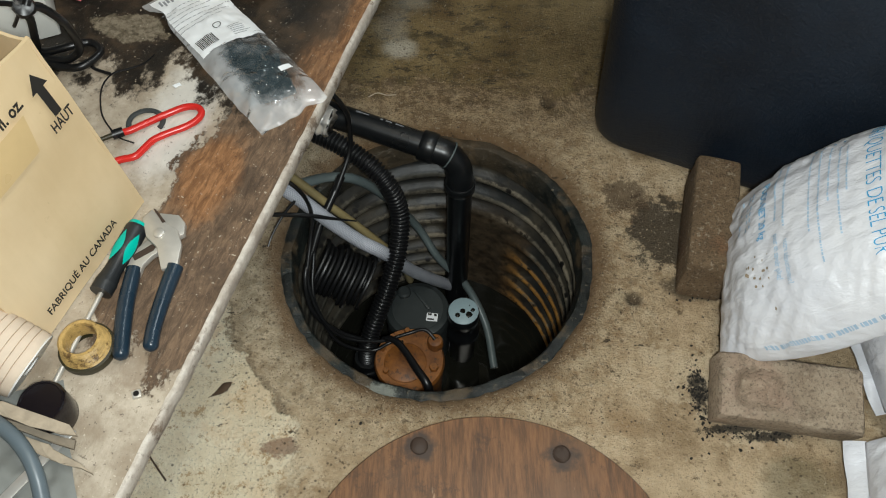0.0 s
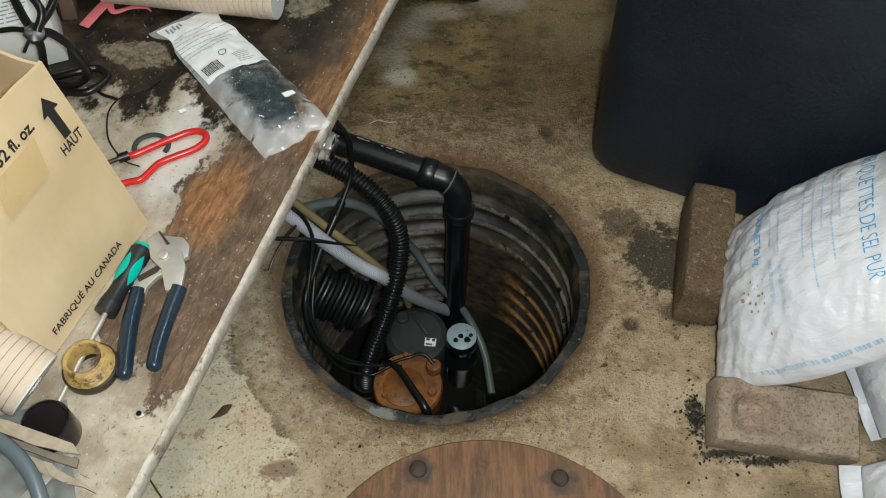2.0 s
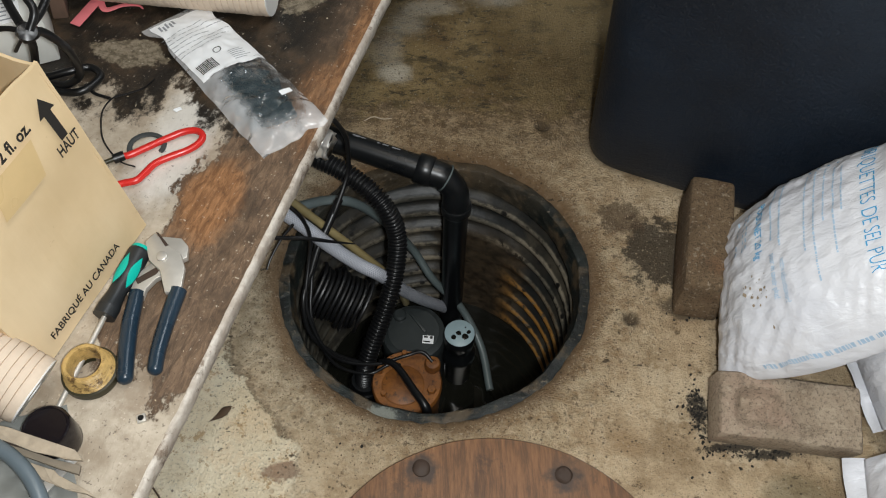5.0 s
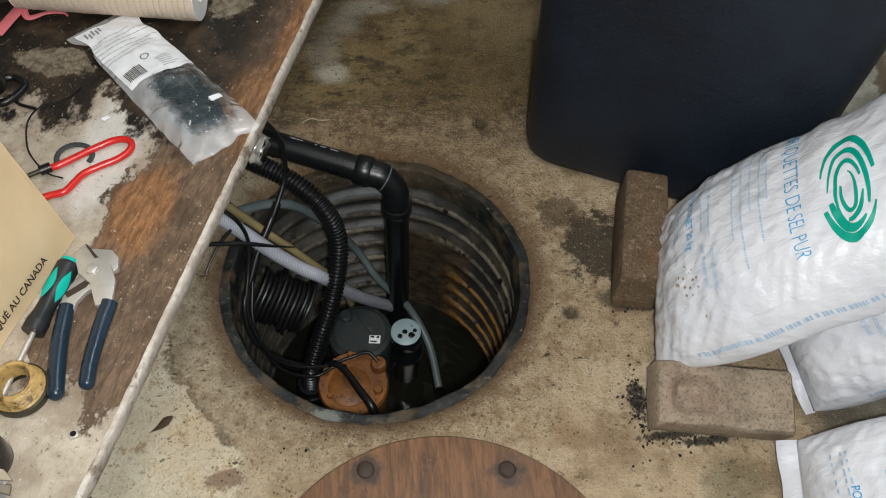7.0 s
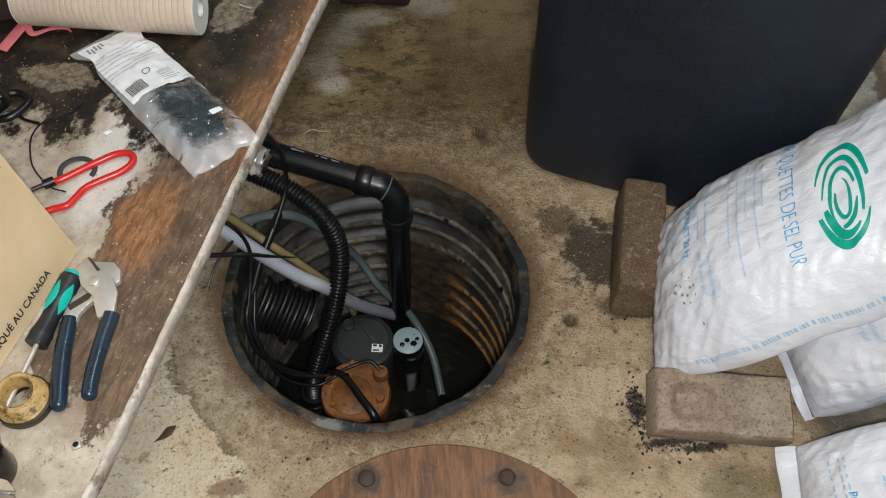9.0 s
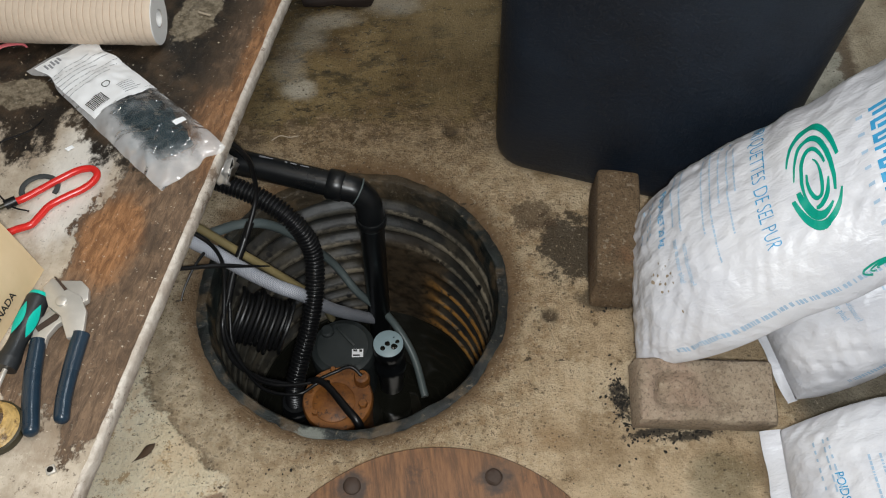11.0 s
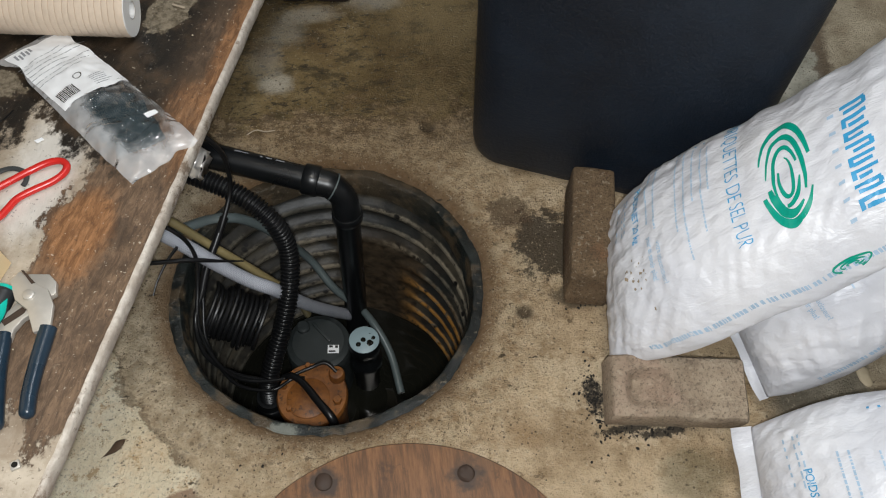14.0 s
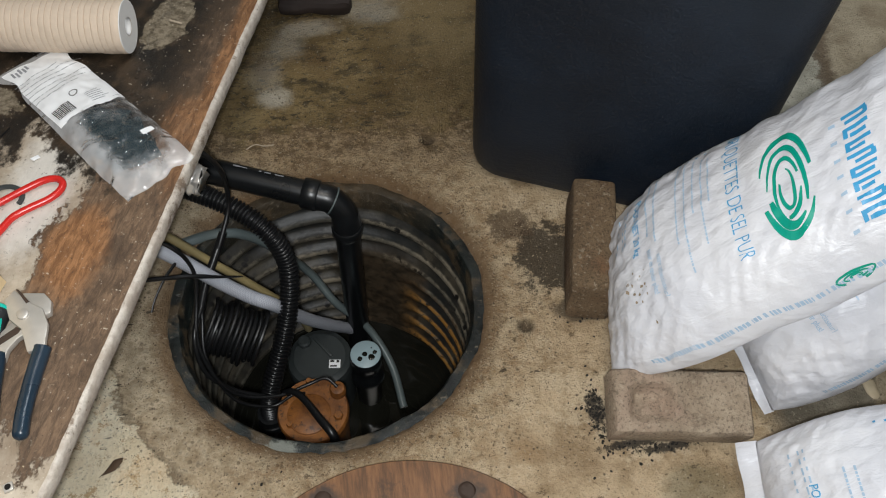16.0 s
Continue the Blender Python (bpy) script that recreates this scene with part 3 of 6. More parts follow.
def spline(pts, n):
    """n points along a Catmull-Rom curve, evenly in arc length."""
    p = np.array(pts, float)
    q = np.vstack([2 * p[0] - p[1], p, 2 * p[-1] - p[-2]])
    out = []
    for i in range(len(p) - 1):
        a, b, c, d = q[i:i + 4]
        for s in np.linspace(0, 1, 40, endpoint=i == len(p) - 2):
            out.append(0.5 * (2 * b + (c - a) * s + (2 * a - 5 * b + 4 * c - d) * s * s + (3 * b - a - 3 * c + d) * s ** 3))
    out = np.array(out)
    d = np.r_[0, np.cumsum(np.linalg.norm(np.diff(out, axis=0), axis=1))]
    s = np.linspace(0, d[-1], n)
    return np.stack([np.interp(s, d, out[:, k]) for k in range(3)], 1), d[-1]


def sweep(pts, radius, n=60, seg=14, smooth=True, flat=1.0, close=True):
    """A tube along a curve. radius: metres, or a function of the fraction and the length."""
    p, length = spline(pts, n) if smooth else (np.array(pts, float), 1.0)
    n = len(p)
    bm = bmesh.new()
    uv = bm.loops.layers.uv.new("UVMap")
    tang = np.gradient(p, axis=0)
    tang /= np.linalg.norm(tang, axis=1)[:, None]
    up = np.array((0, 0, 1.0)) if abs(tang[0][2]) < 0.9 else np.array((1.0, 0, 0))
    rings = []
    for i in range(n):
        t = tang[i]
        up = up - t * (up @ t)
        up /= np.linalg.norm(up)
        side = np.cross(t, up)
        r = radius(i / (n - 1), length) if callable(radius) else radius
        rings.append([bm.verts.new(p[i] + r * (math.cos(a) * side + flat * math.sin(a) * up)) for a in np.linspace(0, 2 * math.pi, seg, endpoint=False)])
    for i in range(n - 1):
        for j in range(seg):
            k = (j + 1) % seg
            f = bm.faces.new((rings[i][j], rings[i][k], rings[i + 1][k], rings[i + 1][j]))
            for loop, (uu, vv) in zip(f.loops, ((j, i), (j + 1, i), (j + 1, i + 1), (j, i + 1))):
                loop[uv].uv = (uu / seg, vv / (n - 1) * length)
    if close:
        bm.faces.new(rings[0])
        bm.faces.new(rings[-1])
    return bm


def lathe(profile, m=None, seg=48):
    """A body turned round z from (radius, height) pairs; m places it."""
    bm = bmesh.new()
    rows = []
    for r, z in profile:
        rows.append([bm.verts.new((r * math.cos(a), r * math.sin(a), z)) for a in np.linspace(0, 2 * math.pi, seg, endpoint=False)] if r > 1e-6 else [bm.verts.new((0, 0, z))])
    for a, b in zip(rows, rows[1:]):
        for j in range(seg):
            k = (j + 1) % seg
            if len(a) == 1 and len(b) == 1:
                continue
            if len(a) == 1:
                bm.faces.new((a[0], b[j], b[k]))
            elif len(b) == 1:
                bm.faces.new((a[j], b[0], a[k]))
            else:
                bm.faces.new((a[j], a[k], b[k], b[j]))
    if m is not None:
        bm.transform(m)
    return bm


def box(sx, sy, sz, m, bevel=0.0, seg=2):
    """A block with its base at z = 0, edges bevelled."""
    bm = bmesh.new()
    bmesh.ops.create_cube(bm, size=1, matrix=Matrix.Translation((0, 0, sz / 2)) @ Matrix.Diagonal((sx, sy, sz, 1)))
    if bevel:
        bmesh.ops.bevel(bm, geom=bm.edges[:], offset=bevel, segments=seg, affect="EDGES", profile=0.5)
    bm.transform(m)
    return bm


def plate(outline, z0, z1, bevel=0.0, m=None):
    """A flat piece of that outline, from z0 to z1."""
    bm = bmesh.new()
    f = bm.faces.new([bm.verts.new((x, y, z0)) for x, y in outline])
    up = bmesh.ops.extrude_face_region(bm, geom=[f])
    bmesh.ops.translate(bm, vec=(0, 0, z1 - z0), verts=[v for v in up["geom"] if isinstance(v, bmesh.types.BMVert)])
    if bevel:
        bmesh.ops.bevel(bm, geom=bm.edges[:], offset=bevel, segments=2, affect="EDGES", profile=0.5)
    if m is not None:
        bm.transform(m)
    return bm


def roughen(bm, amount, scale, seed=0.0):
    """Pushes the points of a bmesh about by smooth noise."""
    for v in bm.verts:
        v.co += amount * noise.noise_vector(v.co * scale + Vector((seed, seed * 1.7, -seed)))
    return bm


def subdivide(bm, cuts):
    bmesh.ops.subdivide_edges(bm, edges=bm.edges[:], cuts=cuts, use_grid_fill=True)
    return bm


def letters(text, size, bold=0.0):
    """The letters as a flat bmesh in the xy plane, baseline at y = 0, starting at x = 0."""
    cu = bpy.data.curves.new("letters", "FONT")
    cu.body, cu.size, cu.offset, cu.resolution_u = text, size, bold, 3
    ob = bpy.data.objects.new("letters", cu)
    scene.collection.objects.link(ob)
    me = bpy.data.meshes.new_from_object(ob.evaluated_get(bpy.context.evaluated_depsgraph_get()))
    bm = bmesh.new()
    bm.from_mesh(me)
    bpy.data.objects.remove(ob)
    bpy.data.curves.remove(cu)
    bpy.data.meshes.remove(me)
    return bm


def bars(rows):
    """Flat bars (x, y, length, height) in the xy plane, cut into short pieces so that they can follow a curved face."""
    bm = bmesh.new()
    for x, y, w, h in rows:
        k = max(1, int(w / 0.006))
        low = [bm.verts.new((x + w * i / k, y, 0)) for i in range(k + 1)]
        top = [bm.verts.new((x + w * i / k, y + h, 0)) for i in range(k + 1)]
        for i in range(k):
            bm.faces.new((low[i], low[i + 1], top[i + 1], top[i]))
    return bm


def frame_matrix(origin, x, y):
    x = Vector(x).normalized()
    y = Vector(y)
    y = (y - x * y.dot(x)).normalized()
    z = x.cross(y)
    m = Matrix((x, y, z)).transposed().to_4x4()
    m.translation = origin
    return m


# ---- structure ----
PIT = Vector((0.0, 0.742, 0.0))
PIT_R = 0.231


def build_floor():
    """One sheet of concrete with the round hole of the pit, small pits and waves."""
    seg = 420
    radii = [PIT_R] + [PIT_R + 0.0035 * i for i in range(1, 60)]
    while radii[-1] < 3.05:
        radii.append(radii[-1] * 1.022 + 0.001)
    bm = bmesh.new()
    rows = []
    for depth in (-0.06, -0.02):
        rows.append([bm.verts.new((PIT.x + (PIT_R - 0.002) * math.cos(a), PIT.y + (PIT_R - 0.002) * math.sin(a), depth)) for a in np.linspace(0, 2 * math.pi, seg, endpoint=False)])
    pits = ((0.185, 1.0355, 0.011, 0.012), (0.280, 0.6615, 0.010, 0.010), (0.285, 0.84, 0.012, 0.005), (0.24, 0.56, 0.01, 0.004))
    for i, r in enumerate(radii):
        ring = []
        for a in np.linspace(0, 2 * math.pi, seg, endpoint=False):
            wob = 0.004 * noise.noise(Vector((math.cos(a) * 4, math.sin(a) * 4, 1.3))) + 0.0025 * noise.noise(Vector((math.cos(a) * 16, math.sin(a) * 16, 7)))
            rr = r + wob * max(0.0, 1 - i / 25)
            x, y = PIT.x + rr * math.cos(a), PIT.y + rr * math.sin(a)
            z = 0.0022 * noise.noise(Vector((x * 9, y * 9, 0))) + 0.0012 * noise.noise(Vector((x * 38, y * 38, 4)))
            z -= 0.010 * math.exp(-i / 2.2)
            for px, py, pr, pd in pits:
                z -= pd * math.exp(-(((x - px) ** 2 + (y - py) ** 2) / (pr * pr)))
            ring.append(bm.verts.new((x, y, z)))
        rows.append(ring)
    for a, b in zip(rows, rows[1:]):
        for j in range(seg):
            k = (j + 1) % seg
            bm.faces.new((a[j], a[k], b[k], b[j]))
    ob = part("floor", bm, FLOOR, split=False)
    tagged(ob, "stained beige concrete basement floor with a round pit", "floor", kind="structure")


def build_walls():
    for name, sx, sy, x, y in (("wall_north", 4.4, 0.15, 0.2, 2.4), ("wall_south", 4.4, 0.15, 0.2, -1.6), ("wall_west", 0.15, 3.85, -1.6, 0.4), ("wall_east", 0.15, 3.85, 1.9, 0.4)):
        ob = part(name, box(sx, sy, 2.35, pose(x, y, -0.02), 0.002), PLASTER, smooth=False)
        tagged(ob, "plain painted basement wall", "wall", kind="structure")
    ob = part("ceiling", box(4.4, 4.4, 0.1, pose(0.2, 0.4, 2.33)), PLASTER, smooth=False)
    tagged(ob, "plain painted basement ceiling", "ceiling", kind="structure")


def build_basin():
    top = thing("sump_basin", (PIT.x, PIT.y, -0.6), "black corrugated plastic sump basin set in the concrete", "sump basin")
    at = Matrix.Translation(PIT)
    rim = lathe([(0.210, -0.050), (0.2135, -0.016), (0.2160, -0.012), (0.223, -0.011), (0.231, -0.012), (0.2345, -0.016), (0.2345, -0.05)], at, 160)
    part("rim", roughen(roughen(rim, 0.0030, 26), 0.0012, 95), RIM, top, "weathered dark grey rim with scuffs")
    prof = []
    z, i = -0.05, 0
    pitch = 0.047
    while z > -0.56:
        f = ((-0.05 - z) / pitch) % 1.0
        rib = 0.5 + 0.5 * math.cos(2 * math.pi * f)
        rib = rib ** 1.3
        prof.append((0.214 + 0.018 * (1 - rib), z))
        z -= pitch / 10
    wall = roughen(lathe(prof, at, 160), 0.0012, 30)
    # a bank of dried mud fills the ribs low on the far side
    for v in wall.verts:
        x, y = v.co.x - PIT.x, v.co.y - PIT.y
        a, r = math.atan2(y, x), math.hypot(x, y)
        lump = noise.noise(Vector((x * 26, y * 26, v.co.z * 26)))
        f = max(0.0, min(1.0, 1.5 - abs(a - 1.12) / 0.30 + 0.5 * lump)) * max(0.0, min(1.0, (-0.17 - v.co.z) / 0.03 + 0.6 * lump))
        k = (r + (0.2135 + 0.003 * lump - r) * f) / r
        v.co.x, v.co.y = PIT.x + x * k, PIT.y + y * k
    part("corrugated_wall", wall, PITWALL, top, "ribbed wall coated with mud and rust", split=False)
    part("bottom", lathe([(0.235, -0.56), (0.0, -0.565)], at, 60), PITWALL, top)
    bm = lathe([(0.0125 * k, 0.0) for k in range(20)], None, 64)
    for v in bm.verts:
        v.co.z = 0.0016 * noise.noise(v.co * 25)
    bm.transform(Matrix.Translation((PIT.x, PIT.y, -0.43)))
    tagged(part("water", bm, SLUDGE, split=False), "dark standing water in the bottom of the pit", "water", kind="structure")


EDGE_DIR = Vector((0.292, 0.956, 0)).normalized()
SHELF_M = frame_matrix((-0.293, 0.315, 0.0), (EDGE_DIR.y, -EDGE_DIR.x, 0), EDGE_DIR)
SHELF_Z = 0.254


def build_shelf():
    """A thick board on posts; local x = 0 is its open edge."""
    top = thing("low_shelf", (-0.6, 0.6, 0), "worn low wooden shelf with stained, peeling surface", "shelf")
    x1, y0, y1 = -0.62, -0.55, 1.40
    bm = bmesh.new()
    nx, ny = 60, 160
    grid = []
    for j in range(ny + 1):
        row = []
        y = y0 + (y1 - y0) * j / ny
        for i in range(nx + 1):
            s = (i / nx) ** 1.6
            chip = 0.0028 * noise.noise(Vector((0.3, y * 22, 2))) + 0.002 * noise.noise(Vector((0.9, y * 70, 5)))
            x = chip * (1 - s) + s * x1
            z = SHELF_Z + 0.0011 * noise.noise(Vector((x * 16, y * 16, 9))) - 0.0015 * math.exp(-i / 0.6)
            row.append(bm.verts.new((x, y, z)))
        grid.append(row)
    for a, b in zip(grid, grid[1:]):
        for i in range(nx):
            bm.faces.new((a[i], b[i], b[i + 1], a[i + 1]))
    me = mesh_of("board", bm, SHELF)
    ob = new("board", me)
    ob.parent = top
    ob.matrix_parent_inverse = top.matrix_basis.inverted()
    ob.matrix_basis = SHELF_M
    # the chalky rounded front edge and the body below the surface
    bm = bmesh.new()
    prof = ((-0.0030, 0.0008), (0.0, 0.0010), (0.0018, -0.0008), (0.0026, -0.004), (0.0024, -0.019), (0.0, -0.022), (-0.012, -0.023))
    rows = []
    for j in range(501):
        y = y0 + (y1 - y0) * j / 500
        w = 0.0013 * noise.noise(Vector((0.3, y * 14, 2))) + 0.0009 * noise.noise(Vector((3, y * 60, 1)))
        rows.append([bm.verts.new((x + w, y, SHELF_Z + z + 0.0007 * noise.noise(Vector((k * 0.6, y * 90, 3))))) for k, (x, z) in enumerate(prof)])
    for a, b in zip(rows, rows[1:]):
        for i in range(len(prof) - 1):
            bm.faces.new((a[i], a[i + 1], b[i + 1], b[i]))
    bm.transform(SHELF_M)
    part("edge_strip", bm, EDGE, top, "chalky pale grey edge strip", split=False)
    part("underside", box(0.60, 1.93, 0.020, SHELF_M @ Matrix.Translation((-0.312, 0.425, SHELF_Z - 0.023)), 0.002), LUMBER, top)
    for x, y in ((-0.55, -0.5), (-0.55, 1.3), (-0.3, -0.5), (-0.3, 1.3)):
        part("leg", box(0.07, 0.07, SHELF_Z - 0.023, SHELF_M @ Matrix.Translation((x, y, 0)), 0.003), LUMBER, top)


build_floor()
build_walls()
build_basin()
build_shelf()


# ---- in the pit ----
def ring_band(center, direction, r, width, lip=0.0015):
    d = Vector(direction).normalized()
    m = Matrix.Translation(center) @ d.to_track_quat("Z", "Y").to_matrix().to_4x4()
    return lathe([(r - 0.004, -width / 2), (r, -width / 2), (r + lip, -width / 2 + 0.002), (r + lip, width / 2 - 0.002), (r, width / 2), (r - 0.004, width / 2)], m, 40)


def build_discharge_pipe():
    top = thing("discharge_pipe", (0.036, 0.902, -0.5), "black plastic drain pipe rising from the pit with an elbow", "pipe")
    part("horizontal_pipe", sweep([(-0.42, 1.058, 0.060), (-0.2, 0.992, 0.034), (-0.002, 0.930, 0.006)], 0.0208, 20, 32), ABS, top)
    part("elbow", sweep([(-0.022, 0.936, 0.009), (0.002, 0.9285, 0.0055), (0.017, 0.9238, 0.001), (0.0325, 0.9165, -0.018), (0.0365, 0.9085, -0.042), (0.037, 0.906, -0.062)], lambda f, l: 0.0230 - 0.0014 * math.sin(math.pi * f) ** 2, 40, 36), ABS, top, "moulded black elbow fitting")
    part("riser", sweep([(0.037, 0.906, -0.05), (0.036, 0.902, -0.2), (0.034, 0.896, -0.5)], 0.0208, 20, 32), ABS, top)
    part("hub", ring_band((-0.014, 0.9335, 0.008), (1, -0.31, -0.14), 0.0236, 0.026), ABS, top)
    part("hub", ring_band((0.037, 0.906, -0.056), (0, 0.02, -1), 0.0236, 0.018), ABS, top)
    part("mould_ring", ring_band((0.0195, 0.923, 0.0), (0.85, -0.25, -0.45), 0.0228, 0.0022, 0.0008), GREY_TUBE, top, "thin grey glue seam")
    part("mould_ring", ring_band((0.037, 0.9065, -0.0655), (0, 0.02, -1), 0.0222, 0.0016, 0.0010), GREY_TUBE, top, "thin grey glue seam")
    # pale printing along the top of the pipe, not legible
    d = Vector((0.198, -0.062, -0.028)).normalized()
    for s, w, h in ((-0.128, 0.010, 0.004), (-0.116, 0.022, 0.0022), (-0.093, 0.004, 0.0035), (-0.078, 0.010, 0.003), (-0.058, 0.014, 0.003)):
        bm = bars([(0, -h / 2, w, h)])
        at = Vector((-0.002, 0.930, 0.006)) + d * s + Vector((0.20, 0.30, 0.93)).normalized() * 0.0213
        bm.transform(frame_matrix(at, -d, (-0.2, -0.93, 0.30)))
        part("printed_mark", bm, GREY_INK, top)


def build_hoses():
    top = thing("corrugated_hose", (-0.12, 0.68, -0.4), "black corrugated flexible hose curving down into the pit", "hose")
    pts = [(-0.30, 0.985, 0.06), (-0.188, 0.920, 0.06), (-0.128, 0.888, 0.05), (-0.082, 0.854, 0.03), (-0.059, 0.831, -0.02), (-0.062, 0.795, -0.07), (-0.079, 0.752, -0.12), (-0.104, 0.706, -0.17), (-0.114, 0.685, -0.2), (-0.121, 0.68, -0.27)]
    part("hose_wall", sweep(pts, lambda f, l: 0.0132 + 0.0026 * math.cos(2 * math.pi * f * l / 0.0062) , 700, 22), RUBBER, top, split=False)
    part("hose_cuff", sweep([(-0.117, 0.682, -0.235), (-0.122, 0.679, -0.30), (-0.10, 0.67, -0.36)], 0.022, 16, 24), ABS, top)
    part("cuff_ring", ring_band((-0.118, 0.681, -0.262), (-0.06, -0.03, -1), 0.023, 0.016), ABS, top)

    top = thing("braided_hose", (0.03, 0.795, -0.2), "clear vinyl hose with white braiding across the pit", "hose")
    pts = [(-0.30, 0.83, 0.13), (-0.209, 0.802, 0.06), (-0.16, 0.794, 0.0), (-0.119, 0.789, -0.045), (-0.085, 0.787, -0.075), (-0.042, 0.828, -0.20), (0.014, 0.885, -0.34), (0.05, 0.92, -0.42)]
    part("braided_tube", sweep(pts, 0.0108, 80, 20), BRAID, top)

    top = thing("yellowed_tube", (-0.06, 0.82, -0.16), "yellowed stiff vinyl tube beside the braided hose", "tube")
    part("tube_wall", sweep([(-0.28, 0.86, 0.11), (-0.209, 0.836, 0.05), (-0.162, 0.823, 0.0), (-0.13, 0.819, -0.04), (-0.087, 0.815, -0.1), (-0.062, 0.825, -0.16), (-0.05, 0.84, -0.25)], 0.0065, 60, 12), YELLOW_TUBE, top)

    top = thing("grey_tube", (0.11, 0.742, -0.42), "grey vinyl tube looping round the pit wall", "tube")
    part("tube_wall", sweep([(-0.26, 0.83, 0.03), (-0.214, 0.866, 0.0), (-0.177, 0.887, -0.012), (-0.134, 0.899, -0.03), (-0.092, 0.918, -0.1), (-0.04, 0.935, -0.215), (0.0, 0.90, -0.27), (0.052, 0.885, -0.345), (0.09, 0.824, -0.388), (0.105, 0.742, -0.41)], 0.0092, 110, 14, flat=0.8), GREY_TUBE, top)


def build_cables():
    top = thing("power_cable", (-0.113, 0.69, -0.18), "black rubber power cable hanging into the pit", "cable")
    part("cord", sweep([(-0.20, 0.86, 0.225), (-0.15, 0.862, 0.215), (-0.127, 0.868, 0.17), (-0.125, 0.877, 0.12), (-0.13, 0.874, 0.07), (-0.149, 0.834, 0.035), (-0.171, 0.799, 0.0), (-0.186, 0.761, -0.02), (-0.196, 0.717, -0.03), (-0.19, 0.687, -0.08), (-0.159, 0.683, -0.14), (-0.113, 0.684, -0.18)], 0.0036, 120, 10), DULL_RUBBER, top)
    top = thing("pump_cable", (-0.007, 0.697, -0.2), "thin black cable running to the orange pump", "cable")
    part("cord", sweep([(-0.25, 0.80, 0.14), (-0.202, 0.789, 0.1), (-0.187, 0.789, 0.06), (-0.183, 0.778, 0.03), (-0.188, 0.758, 0.0), (-0.193, 0.713, -0.04), (-0.176, 0.682, -0.1), (-0.147, 0.676, -0.15), (-0.094, 0.683, -0.178), (-0.05, 0.70, -0.185), (-0.021, 0.705, -0.18), (-0.004, 0.69, -0.186)], 0.0030, 120, 10), DULL_RUBBER, top)
    top = thing("float_cable", (-0.15, 0.68, -0.16), "second thin black cable beside the hoses", "cable")
    part("cord", sweep([(-0.175, 0.81, 0.02), (-0.18, 0.79, 0.0), (-0.186, 0.75, -0.03), (-0.186, 0.70, -0.07), (-0.16, 0.672, -0.15), (-0.11, 0.672, -0.19), (-0.075, 0.685, -0.185), (-0.057, 0.69, -0.195)], 0.0028, 90, 10), DULL_RUBBER, top)
    top = thing("bundled_cords", (-0.165, 0.80, 0.01), "black cords taped together at the pit edge", "cable")
    part("cord", sweep([(-0.143, 0.85, 0.042), (-0.158, 0.822, 0.022), (-0.176, 0.79, -0.002), (-0.19, 0.755, -0.03)], 0.0062, 40, 12), RUBBER, top)
    top = thing("cable_tie", (-0.19, 0.773, 0.045), "black plastic cable tie with a long tail", "cable tie")
    part("strap", sweep([(-0.245, 0.762, 0.066), (-0.23, 0.766, 0.06), (-0.187, 0.775, 0.045), (-0.150, 0.786, 0.02), (-0.121, 0.796, 0.0)], lambda f, l: 0.0032 if f < 0.55 else 0.0032 - 0.0052 * (f - 0.55), 40, 8), RUBBER, top)
    part("tail", sweep([(-0.205, 0.79, 0.06), (-0.220, 0.768, 0.056), (-0.234, 0.742, 0.046), (-0.240, 0.726, 0.038)], lambda f, l: 0.0022 * (1.1 - 0.6 * f), 30, 8), RUBBER, top)
    # coil of spare cord hung on the wall
    top = thing("cable_coil", (-0.14, 0.75, -0.15), "coil of thin black cord hanging in the pit", "cable")
    axis = frame_matrix((-0.156, 0.762, -0.098), (0.88, -0.22, -0.34), (0.1, 0.75, 0.62))
    pts = []
    for i in range(11 * 14 + 1):
        a = 2 * math.pi * i / 14
        r = 0.041 + 0.004 * math.sin(i * 0.37) + 0.003 * math.sin(i * 0.13 + 1)
        pts.append(axis @ Vector((-0.035 + 0.085 * i / (11 * 14) + 0.002 * math.sin(i * 0.9), r * math.cos(a), r * 0.9 * math.sin(a))))
    part("cord", sweep([tuple(p) for p in pts], 0.0031, 900, 8), DULL_RUBBER, top)


